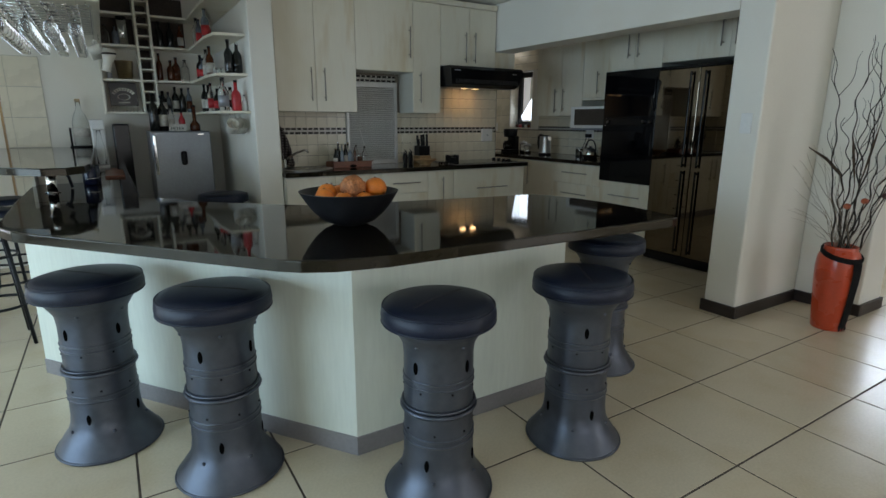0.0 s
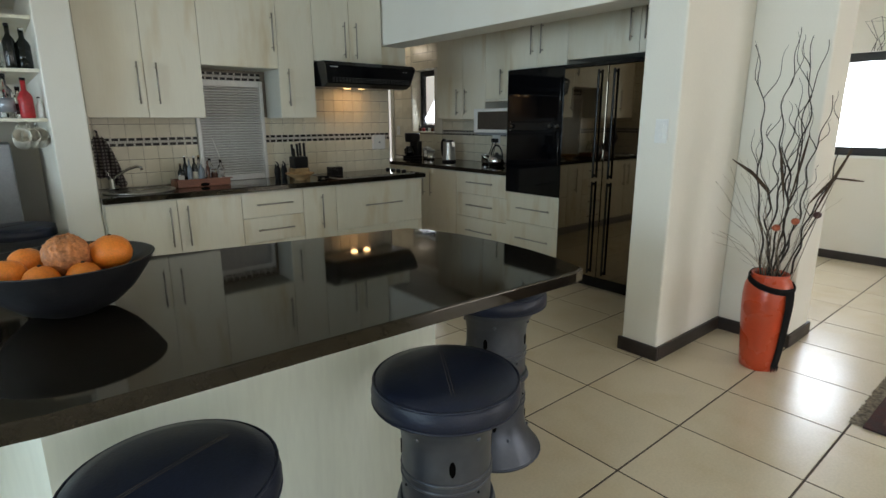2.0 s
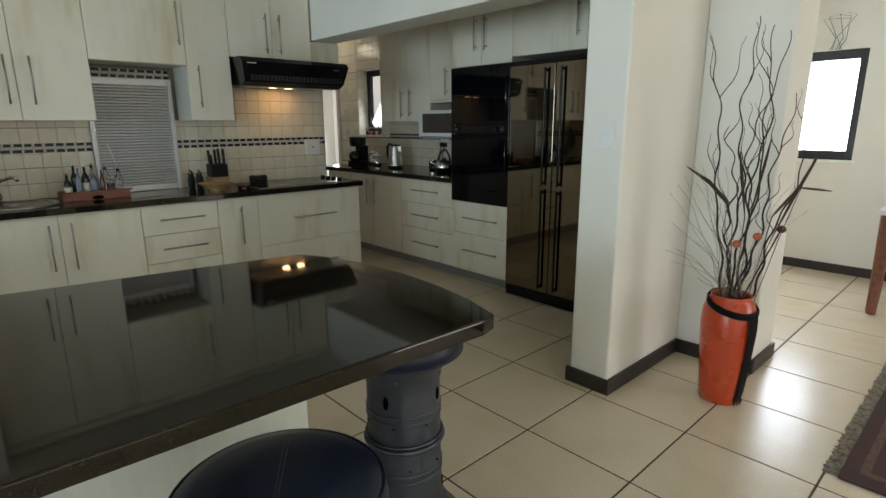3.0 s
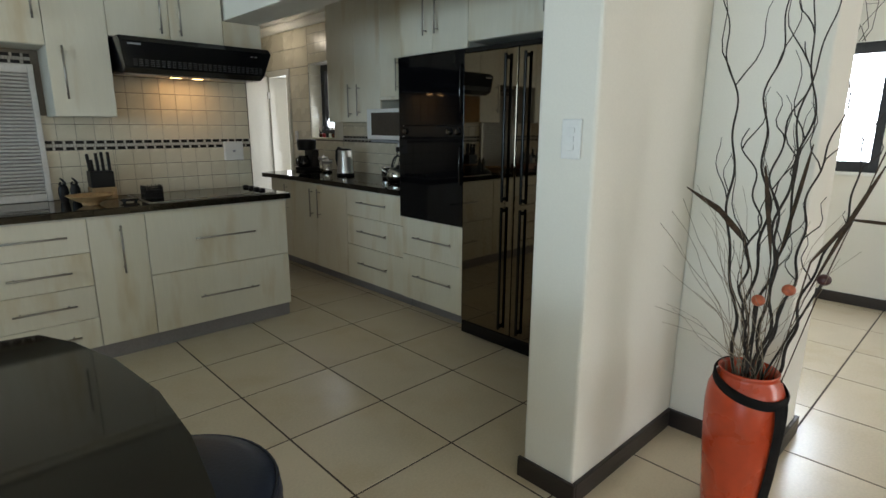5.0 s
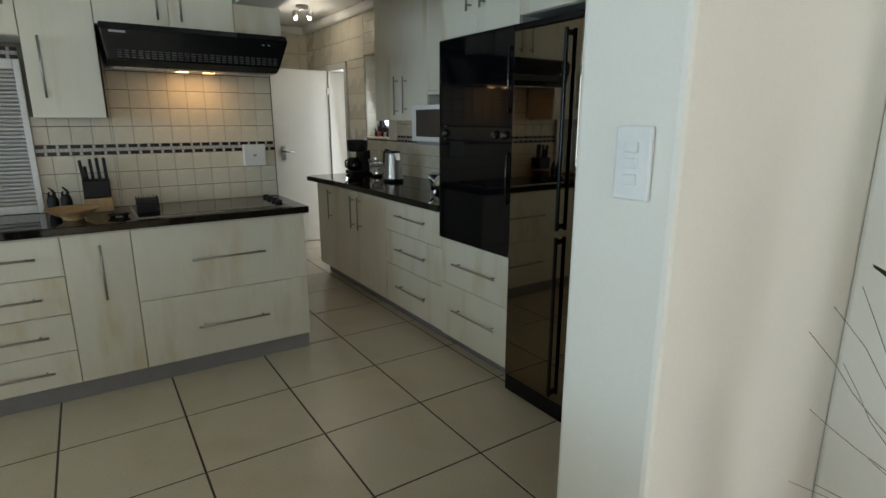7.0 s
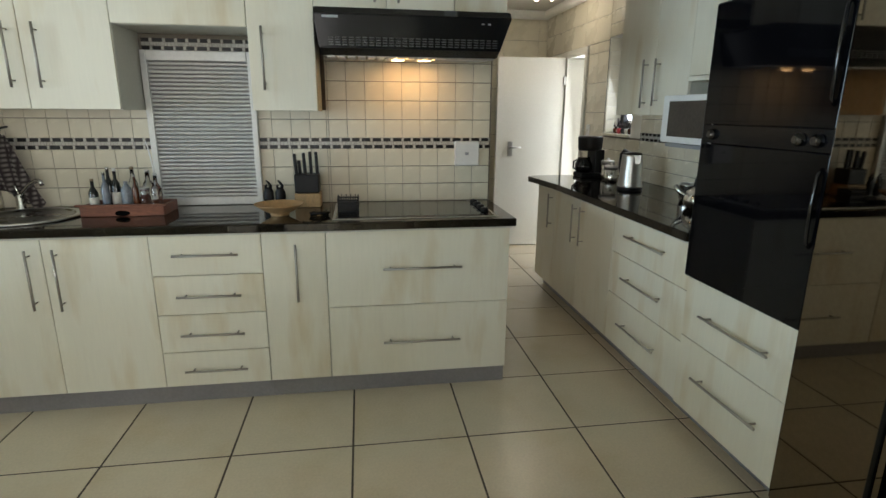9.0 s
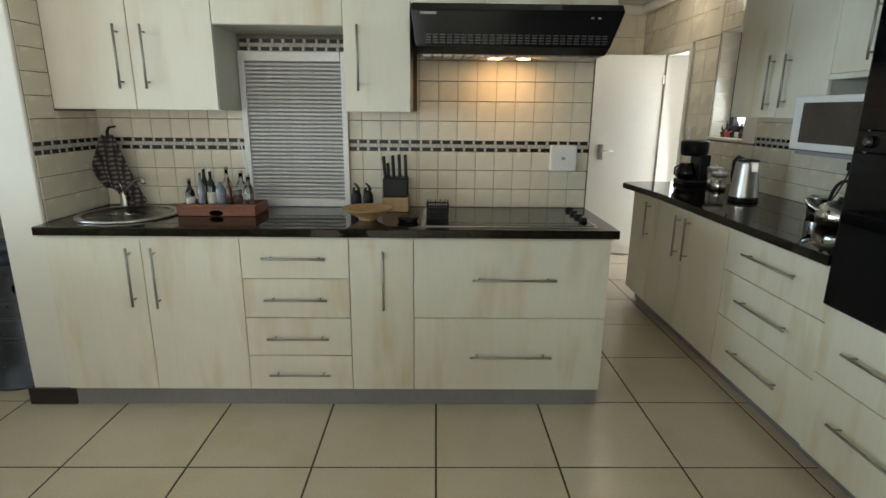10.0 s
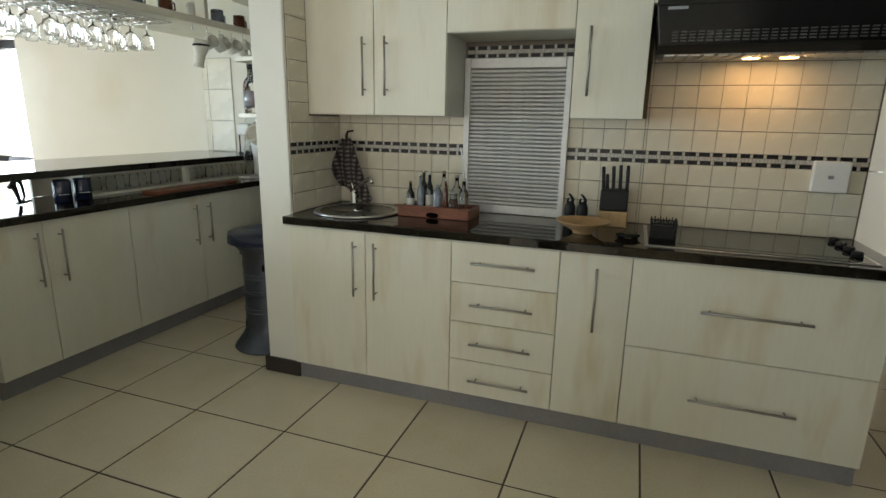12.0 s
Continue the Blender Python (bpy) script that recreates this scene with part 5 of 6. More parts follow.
# ---- right room: rug, table, twigs over the window ----
rg = thing("fringed_rug", (5.2, 0.4, 0), "dark red patterned rug with a pale fringe", "rug")
part("weave", bx(4.19, 6.4, -0.9, 1.485, 0.0005, 0.012, 0.003), RUG, rg)
fb = bmesh.new()
for k in range(290):
    x = 4.2 + k * 0.00758
    e = 1.53 + 0.016 * rnd.random()
    box(fb, x, x + 0.0042, 1.483, e, 0.0006, 0.004 + 0.003 * rnd.random())
part("fringe", fb, FRINGE, rg, "pale knotted fringe")
part("border", joined(bx(4.27, 4.30, -0.85, 1.43, 0.0125, 0.0135), bx(4.30, 6.35, 1.40, 1.43, 0.0125, 0.0135), bx(4.38, 4.40, -0.78, 1.34, 0.0125, 0.0135), bx(4.40, 6.3, 1.32, 1.34, 0.0125, 0.0135)), RUGLINE, rg, "paler woven border line")
mo = bmesh.new()
for i in range(14):
    for j in range(15):
        x, y = 4.5 + i * 0.13, -0.7 + j * 0.135
        prism_pts = [(x - 0.035, y), (x, y - 0.035), (x + 0.035, y), (x, y + 0.035)]
        vv = [mo.verts.new((a, b, 0.0134)) for a, b in prism_pts]
        mo.faces.new(vv)
        ww = [mo.verts.new((a, b, 0.012)) for a, b in prism_pts]
        for q in range(4):
            mo.faces.new((ww[q], ww[(q + 1) % 4], vv[(q + 1) % 4], vv[q]))
part("motif", mo, RUGLINE, rg, "small woven diamond motifs")
tb = thing("wooden_table", (7.1, 1.3, 0), "reddish wooden table with a white top", "table")
part("tabletop", bx(6.55, 7.7, 0.75, 1.83, 0.74, 0.775, 0.006), WHITE, tb)
part("apron", bx(6.62, 7.64, 0.82, 1.76, 0.65, 0.739), WOOD, tb)
for x, y, sx in ((6.62, 1.77, -1), (7.64, 1.77, 1), (6.62, 0.82, -1), (7.64, 0.82, 1)):
    part("leg", tube([(x, y, 0.0), (x + 0.012 * sx, y, 0.03), (x - 0.01 * sx, y, 0.15), (x - 0.015 * sx, y, 0.35), (x, y, 0.55), (x, y, 0.738)], 0.03, 8, end=0.045), WOOD, tb)
tg = bmesh.new()
for k in range(5):
    y0 = 2.44 + 0.02 * k
    tube([(7.73, y0, 2.0), (7.72, y0 + rnd.uniform(-0.05, 0.05), 2.07 + 0.05 * rnd.random()), (7.71, y0 + rnd.uniform(-0.1, 0.1), 2.2 + 0.1 * rnd.random()), (7.71, y0 + rnd.uniform(-0.12, 0.08), 2.24 + 0.12 * rnd.random())], 0.003, 5, tg, end=0.0015)
single("twig_arrangement", tg, TWIG, "dark dried twigs above the window", "twigs")

# ---- bar ----
rb = thing("raised_bar", (0.1, 5.3, 0.91), "raised black granite bar shelf on chrome legs", "bar counter")
part("slab", prism([(0.46, 4.3), (0.46, 6.64), (-0.3, 6.64), (-0.3, 4.6), (0.03, 4.22), (0.25, 4.0), (0.36, 3.99), (0.44, 4.1)], 1.05, 1.09, 0.006, 3), GRANITE, rb)
for x, y in ((0.25, 4.5),):
    lg = part("leg", lathe([(0.04, 0.0), (0.04, 0.006), (0.027, 0.008), (0.027, 0.132), (0.04, 0.134), (0.04, 0.139)], 24, (x, y, 0.911)), CHROME, rb, "short chrome post")
part("back_panel", bx(0.115, 0.135, 4.9, 6.64, 0.912, 1.049), CAB, rb)
part("rear_wall", bx(0.112, 0.138, 4.32, 6.64, 0.0, 0.868), WALL, rb, "cream plastered bar back")
gc = thing("glass_cabinet", (0.3, 5.8, 0.91), "low white cabinet with sliding glass doors", "cabinet")
part("frame", joined(bx(0.16, 0.40, 5.02, 5.045, 0.911, 1.048), bx(0.16, 0.40, 6.60, 6.63, 0.911, 1.048), bx(0.16, 0.40, 5.045, 6.60, 0.911, 0.926), bx(0.16, 0.40, 5.045, 6.60, 1.032, 1.048), bx(0.37, 0.40, 5.78, 5.82, 0.926, 1.032), bx(0.14, 0.16, 5.02, 6.63, 0.911, 1.048)), CAB, gc)
for y0, y1, x in ((5.045, 5.80, 0.385), (5.80, 6.60, 0.378)):
    pp = part("sliding_pane", bx(x, x + 0.004, y0, y1, 0.927, 1.031), PANE, gc)
    pp.visible_shadow = False
tumbler = thing("tumbler", (0.28, 5.12, 0.926), "upturned clear glass tumbler behind the glass doors", "glass", "tumblers in the cabinet")
part("cup", lathe([(0.033, 0.0), (0.027, 0.078), (0.024, 0.08)], 14, (0.28, 5.12, 0.9265)), SMOKE, tumbler)
for k in range(1, 17):
    copy_thing(tumbler, pose(0.28 - 0.03 * (k % 2), 5.12 + k * 0.085, 0.926))
for n, (x, y) in enumerate(((0.45, 4.97), (0.44, 4.86))):
    jr = thing("blue_canister", (x, y, 0.91), "dark navy canister with a steel band", "canister", "navy canisters")
    part("jar", lathe([(0.042, 0.001), (0.045, 0.006), (0.045, 0.115), (0.038, 0.125)], 22, (x, y, 0.91)), material("navy_enamel", (0.01, 0.013, 0.035), 0.2, var=0.1), jr)
    part("band", ring(x, y, 0.955, 0.0455, 0.002, 24), CHROME, jr)
single("cork_screw", joined(tube([(0.34, 4.7, 0.916), (0.33, 4.69, 0.98), (0.31, 4.685, 1.02)], 0.009, 8), tube([(0.30, 4.68, 1.0), (0.33, 4.69, 1.035)], 0.012, 8)), PLASTIC, "black corkscrew standing on the bar top", "utensil", at=(0.34, 4.7, 0.91))
single("serving_board", joined(bx(0.52, 0.65, 5.30, 5.90, 0.9105, 0.926, 0.004), bx(0.565, 0.605, 5.90, 6.07, 0.9105, 0.926, 0.004)), WOOD, "reddish wooden serving board on the bar top", "board", at=(0.585, 5.65, 0.91))

# overhead unit with racks
ou = thing("overhead_bar_unit", (0.3, 5.4, 1.98), "cream overhead bar unit with open shelves", "cabinet")
part("bottom", bx(0.05, 0.62, 4.35, 6.64, 1.985, 2.03, 0.004), CAB, ou)
part("top", bx(0.05, 0.62, 4.35, 6.64, 2.36, 2.40, 0.004), CAB, ou)
for y in (4.35, 5.1, 5.86, 6.61):
    part("divider", bx(0.05, 0.62, y, y + 0.03, 2.031, 2.359), CAB, ou)
part("hanger", bx(0.25, 0.40, 4.4, 6.6, 2.401, CEILZ - 0.001), CAB, ou)
for n in range(9):
    y = 4.5 + n * 0.23
    m = thing("beer_mug", (0.5, y, 2.03), "pottery beer mug on the overhead shelf", "mug", "mugs on the overhead shelf")
    part("cup", lathe([(0.042, 0.001), (0.045, 0.01), (0.042, 0.10), (0.038, 0.102)], 16, (0.5, y, 2.03)), (CERAM, BLUEGL, AMBER)[n % 3], m)
    part("ear", tube([(0.5, y + 0.042, 2.11), (0.5, y + 0.075, 2.10), (0.5, y + 0.075, 2.06), (0.5, y + 0.042, 2.05)], 0.006, 6), (CERAM, BLUEGL, AMBER)[n % 3], m)
rk = thing("glass_rack", (0.35, 5.0, 1.95), "chrome wire rack for stemmed glasses", "rack")
for k in range(9):
    part("wire", tube([(0.12 + k * 0.056, 4.36, 1.965), (0.12 + k * 0.056, 5.62, 1.965)], 0.003, 6), CHROME, rk)
for k in range(13):
    part("cross_wire", tube([(0.11, 4.4 + k * 0.1, 1.961), (0.58, 4.4 + k * 0.1, 1.961)], 0.0025, 6), CHROME, rk)
for x in (0.14, 0.55):
    for y in (4.42, 5.0, 5.58):
        part("hanger", tube([(x, y, 1.965), (x, y, 1.986)], 0.003, 6), CHROME, rk)
wg = thing("wine_glass", (0.148, 4.42, 1.955), "clear stemmed glass hanging upside down", "glass", "hanging glasses")
part("foot", lathe([(0.032, 0.0), (0.031, -0.003), (0.006, -0.006)][::-1], 16, (0.148, 4.42, 1.956)), CLEAR, wg)
part("stem", lathe([(0.0045, -0.075), (0.004, -0.006)], 8, (0.148, 4.42, 1.956)), CLEAR, wg)
part("bowl", lathe([(0.028, -0.17), (0.034, -0.15), (0.036, -0.12), (0.028, -0.09), (0.006, -0.075)], 16, (0.148, 4.42, 1.956)), CLEAR, wg)
for i in range(4):
    for j in range(10):
        if (i, j) != (0, 0) and not (i == 2 and j % 3 == 1):
            copy_thing(wg, pose(0.148 + i * 0.112, 4.42 + j * 0.12, 1.955))
for n, (y, tilt) in enumerate(((5.92, 0.2), (6.04, -0.1), (6.16, 0.15), (6.28, -0.2))):
    mg = thing("hanging_mug", (0.57, y, 1.985), "cream china mug hanging from a hook", "mug", "hanging mugs")
    part("hook", tube([(0.57, y, 1.985), (0.57, y, 1.955), (0.575, y + 0.012, 1.945)], 0.003, 6), CHROME, mg)
    cup = lathe([(0.03, -0.048), (0.04, -0.04), (0.043, 0.04), (0.041, 0.048), (0.037, 0.04), (0.03, -0.03)], 20)
    bmesh.ops.transform(cup, matrix=Matrix.Translation((0.575, y + 0.01, 1.885)) @ Matrix.Rotation(radians(70 + 20 * tilt), 4, "Y") @ Matrix.Rotation(tilt, 4, "X"), verts=cup.verts)
    part("cup", cup, CERAM, mg)
    part("ear", tube([(0.555, y + 0.01, 1.925), (0.56, y + 0.012, 1.952), (0.585, y + 0.012, 1.952), (0.595, y + 0.01, 1.925)], 0.006, 6), CERAM, mg)
hm = thing("novelty_stein", (0.53, 5.76, 1.95), "tall cream ceramic stein hanging from a hook", "mug")
part("hook", tube([(0.60, 5.76, 1.985), (0.60, 5.76, 1.94)], 0.003, 6), CHROME, hm)
st_bm = lathe([(0.035, -0.02), (0.03, 0.0), (0.033, 0.06), (0.046, 0.09), (0.048, 0.15), (0.044, 0.155), (0.04, 0.10)], 22)
bmesh.ops.transform(st_bm, matrix=Matrix.Translation((0.63, 5.76, 1.73)) @ Matrix.Rotation(radians(14), 4, "Y"), verts=st_bm.verts)
part("body", st_bm, CERAM, hm)
part("dark_band", ring(0.657, 5.76, 1.845, 0.046, 0.008, 24), PLASTIC, hm)

# bar shelves
SHZ = (1.41, 1.70, 2.0, 2.27)
bs = thing("bar_shelves", (1.0, 6.55, 1.4), "white built-in bar shelves with a wine rack column", "shelves")
for z in SHZ:
    part("shelf", bx(0.60, 0.895, 6.42, 6.648, z - 0.02, z, 0.002), CAB, bs)
    part("shelf", bx(1.03, 1.33, 6.42, 6.648, z - 0.02, z, 0.002), CAB, bs)
    part("side_shelf", prism([(1.33, 5.50), (1.36, 5.24), (1.588, 5.19), (1.588, 6.648), (1.33, 6.648)], z - 0.02, z), CAB, bs)
for x in (0.58, 0.895, 1.01):
    part("upright", bx(x, x + 0.02, 6.40, 6.648, 1.39, 2.46, 0.002), CAB, bs)
for k in range(11):
    part("rack_rung", bx(0.915, 1.01, 6.41, 6.648, 1.39 + k * 0.098, 1.404 + k * 0.098), CAB, bs)
DARKIN = material("shelf_back", (0.05, 0.035, 0.026), 0.7, var=0.2)
part("dark_back", bx(0.60, 1.33, 6.641, 6.648, 2.0, 2.46), DARKIN, bs, "dark wooden backing")
part("rack_back", bx(0.915, 1.01, 6.63, 6.648, 1.41, 2.46), DARKIN, bs)
rs = random.Random(5)
GS = "bottles on the bar shelves"
MATS = ((DGLASS, "dark wine bottle"), (AMBER, "amber spirit bottle"), (CLEAR, "clear spirit bottle"), (BLUEGL, "grey glass bottle"), (DGLASS, "dark liqueur bottle"))
for z, xs in ((1.41, (1.07, 1.12, 1.18, 1.24, 1.30)), (1.70, (1.07, 1.17, 1.22, 1.29)), (2.0, (1.10, 1.19, 1.28)), (2.0, (0.66, 0.74))):
    for x in xs:
        mt, lb = rs.choice(MATS)
        bottle((x, 6.53 + rs.uniform(-0.03, 0.03), z + 0.0005), rs.uniform(0.17, 0.25), rs.uniform(0.026, 0.036), mt, lb + " on a bar shelf", band=rs.choice((PAPER, None, None, AMBER)), group=GS)
for z in (1.41, 1.70, 2.0):
    for y in (5.75, 5.92, 6.08, 6.25):
        mt, lb = rs.choice(MATS)
        bottle((1.40 + rs.uniform(-0.02, 0.04), y, z + 0.0005), rs.uniform(0.18, 0.26), rs.uniform(0.028, 0.037), mt, lb + " on the side shelf", band=rs.choice((PAPER, None, PAPER, REDP)), group=GS)
bottle((1.405, 5.30, 1.4105), 0.26, 0.042, CLEAR, "clear spirit bottle with a black stopper", band=SILVER, group=GS)
bottle((1.47, 5.35, 1.4105), 0.19, 0.034, CLEAR, "clear bottle with a purple label", band=BEADD, group=GS)
bottle((1.50, 5.28, 1.4105), 0.24, 0.038, REDP, "red bottle with black cap", group=GS, shoulder=0.6)
bottle((1.565, 5.29, 1.4105), 0.13, 0.02, WHITE, "small white ceramic bottle", group=GS)
bottle((1.47, 5.30, 1.7005), 0.26, 0.034, DGLASS, "dark square liqueur bottle", group=GS)
bottle((1.535, 5.30, 1.7005), 0.24, 0.038, DGLASS, "dark whisky bottle with silver cap", cap=CHROME, band=DGLASS, group=GS)
for k in range(4):
    sg = thing("shot_glass", (1.37 + 0.034 * k, 5.34, 1.70), "small frosted shot glass on the shelf", "glass", "shot glasses")
    part("cup", lathe([(0.014, 0.001), (0.017, 0.045), (0.015, 0.046)], 12, (1.37 + 0.034 * k, 5.34, 1.7005)), SMOKE, sg)
ib = thing("ice_bucket", (0.78, 6.52, 1.70), "brass ice bucket on the shelf", "bucket")
part("pail", lathe([(0.06, 0.001), (0.075, 0.16), (0.078, 0.163), (0.07, 0.16)], 24, (0.78, 6.52, 1.70)), BRASS, ib)
bottle((0.655, 6.52, 1.7005), 0.13, 0.022, SILVER, "small silver flask on the shelf", group=GS)
ib = thing("cylinder_box", (0.80, 6.53, 2.0), "dark tall drinks tube with a bright edge", "tube")
part("tube", lathe([(0.04, 0.001), (0.04, 0.23)], 20, (0.80, 6.53, 2.0)), CHROME, ib)
part("lid", lathe([(0.042, 0.2305), (0.042, 0.25)], 20, (0.80, 6.53, 2.0)), DGLASS, ib)
pic = thing("framed_bar_mirror", (0.745, 6.56, 1.41), "square black bar sign with pale lettering shapes", "sign")
part("board", bx(0.635, 0.86, 6.55, 6.566, 1.465, 1.675, 0.003), BLACK, pic)
sg_bm = bmesh.new()
for k in range(9):
    a0, a1 = math.pi * (0.18 + 0.072 * k), math.pi * (0.18 + 0.072 * k + 0.05)
    q = [(r * math.cos(a), r * math.sin(a)) for r, a in ((0.085, a0), (0.085, a1), (0.115, a1), (0.115, a0))]
    vv = [sg_bm.verts.new((0.7475 - u, 6.5485, 1.52 + w * 0.95)) for u, w in q]
    sg_bm.faces.new(vv)
for k in range(20):
    a0, a1 = 2 * math.pi * k / 20, 2 * math.pi * (k + 1) / 20
    sg_bm.faces.new([sg_bm.verts.new((0.7475 + r * math.cos(a), 6.5485, 1.545 + 0.55 * r * math.sin(a))) for r, a in ((0.045, a0), (0.053, a0), (0.053, a1), (0.045, a1))])
box(sg_bm, 0.70, 0.795, 6.548, 6.5495, 1.488, 1.50)
part("pale_marks", sg_bm, PAPER, pic)
for k in range(4):
    sg = thing("shot_glass", (0.66 + 0.056 * k, 6.49, 1.41), "small etched shot glass in front of the sign", "glass", "shot glasses")
    part("cup", lathe([(0.018, 0.001), (0.021, 0.052), (0.019, 0.053)], 12, (0.66 + 0.056 * k, 6.49, 1.4105)), SMOKE, sg)
for n, (dx, a) in enumerate(((0.0, 0.3), (0.045, -0.2), (0.09, 0.5))):
    mg = thing("hanging_mug", (1.44 + dx, 5.28 + 0.03 * n, 1.39), "cream mug hanging under the shelf", "mug", "hanging mugs")
    part("hook", tube([(1.44 + dx, 5.28 + 0.03 * n, 1.39), (1.44 + dx, 5.28 + 0.03 * n, 1.355)], 0.003, 6), CHROME, mg)
    cup = lathe([(0.035, -0.055), (0.046, -0.045), (0.05, 0.045), (0.048, 0.055), (0.043, 0.045), (0.036, -0.03)], 22)
    bmesh.ops.transform(cup, matrix=Matrix.Translation((1.45 + dx, 5.28 + 0.03 * n, 1.285)) @ Matrix.Rotation(radians(60), 4, "X") @ Matrix.Rotation(a, 4, "Z"), verts=cup.verts)
    part("cup", cup, CERAM, mg)
    part("ear", tube([(1.44 + dx, 5.28 + 0.03 * n, 1.33), (1.43 + dx, 5.265 + 0.03 * n, 1.362), (1.45 + dx, 5.30 + 0.03 * n, 1.362), (1.455 + dx, 5.31 + 0.03 * n, 1.33)], 0.006, 6), CERAM, mg)

# bar fridge and things on it
bf = thing("bar_fridge", (1.15, 6.33, 0), "grey silver single-door bar fridge", "fridge")
part("cabinet", bx(0.90, 1.40, 6.15, 6.62, 0.03, 1.235, 0.006), SILVER, bf)
part("door", bx(0.90, 1.40, 6.085, 6.145, 0.05, 1.235, 0.014, 3), SILVER, bf)
part("handle", bx(0.915, 0.94, 6.06, 6.085, 0.85, 1.20, 0.006), CHROME, bf)
part("dispenser", bx(1.13, 1.18, 6.078, 6.086, 0.93, 1.06, 0.02, 3), PLASTIC, bf, "small dark oval dispenser")
part("badge", bx(1.29, 1.34, 6.081, 6.086, 1.205, 1.214), CHROME, bf)
part("foot", bx(0.93, 1.37, 6.17, 6.58, 0.0, 0.03), PLASTIC, bf)
bottle((0.955, 6.22, 1.2355), 0.34, 0.042, DGLASS, "tall dark wine bottle on the bar fridge", group=GS, neck=0.36)
bottle((1.03, 6.25, 1.2355), 0.32, 0.040, DGLASS, "dark wine bottle on the bar fridge", group=GS, band=PAPER)
bottle((1.10, 6.30, 1.2355), 0.24, 0.03, CLEAR, "clear bottle on the bar fridge", group=GS, band=PAPER)
bottle((1.19, 6.28, 1.2355), 0.18, 0.028, REDP, "small red figure-shaped bottle", group=GS)
bottle((1.30, 6.28, 1.2355), 0.24, 0.045, AMBER, "amber decanter on the bar fridge", group=GS, shoulder=0.3)
sg = thing("name_sign", (1.14, 6.18, 1.235), "small white name sign lettered PETER", "sign")
part("plate", bx(1.07, 1.215, 6.175, 6.185, 1.2355, 1.30, 0.002), PAPER, sg)
tc = bpy.data.curves.new("letters", "FONT")
tc.body, tc.size, tc.extrude = "PETER", 0.042, 0.0008
tmp = bpy.data.objects.new("letters", tc)
scene.collection.objects.link(tmp)
bpy.context.view_layer.update()
tme = bpy.data.meshes.new_from_object(tmp.evaluated_get(bpy.context.evaluated_depsgraph_get()))
bpy.data.objects.remove(tmp)
lt_bm = bmesh.new()
lt_bm.from_mesh(tme)
bpy.data.meshes.remove(tme)
bmesh.ops.transform(lt_bm, matrix=Matrix.Translation((1.078, 6.1738, 1.245)) @ Matrix.Rotation(radians(90), 4, "X"), verts=lt_bm.verts)
part("letters", lt_bm, PLASTIC, sg, "dark capital letters")

# things along the bar top
so = thing("soda_maker", (0.50, 6.25, 0.91), "white and grey soda maker on the bar top", "appliance")
part("base", bx(0.45, 0.56, 6.27, 6.51, 0.911, 0.93, 0.006), WHITE, so)
part("tower", bx(0.45, 0.56, 6.41, 6.51, 0.931, 1.34, 0.012), WHITE, so)
part("head", bx(0.45, 0.56, 6.29, 6.41, 1.25, 1.34, 0.012), WHITE, so)
part("bottle", lathe([(0.035, 0.0), (0.037, 0.15), (0.02, 0.24), (0.016, 0.30)], 16, (0.505, 6.34, 0.945)), SMOKE, so)
bp = thing("wine_cooler_box", (0.68, 6.47, 0), "tall narrow black cabinet beside the bar fridge", "cabinet")
part("body", bx(0.62, 0.75, 6.32, 6.63, 0.0, 1.30, 0.008), PLASTIC, bp)
part("door", bx(0.625, 0.745, 6.305, 6.319, 0.02, 1.29, 0.004), BLACK, bp)
bt = thing("bottle_stand", (0.375, 6.565, 1.09), "large clear bottle in a black tilting stand", "bottle")
part("bottle", lathe([(0.06, 0.02), (0.064, 0.03), (0.064, 0.22), (0.05, 0.28), (0.02, 0.34), (0.019, 0.40)], 22, (0.375, 6.565, 1.09)), SMOKE, bt)
part("cap", lathe([(0.022, 0.401), (0.022, 0.43)], 14, (0.375, 6.565, 1.09)), BRASS, bt)
part("label", lathe([(0.0648, 0.09), (0.0648, 0.17)], 22, (0.375, 6.565, 1.09)), PAPER, bt)
for dx in (-0.085, 0.085):
    part("side_frame", joined(tube([(0.375 + dx, 6.505, 1.094), (0.375 + dx, 6.505, 1.26)], 0.006, 6), tube([(0.375 + dx, 6.625, 1.094), (0.375 + dx, 6.625, 1.26)], 0.006, 6), tube([(0.375 + dx, 6.505, 1.26), (0.375 + dx, 6.625, 1.26)], 0.006, 6)), PLASTIC, bt)
for y in (6.505, 6.625):
    part("base_bar", tube([(0.275, y, 1.096), (0.445, y, 1.096)], 0.006, 6), PLASTIC, bt)


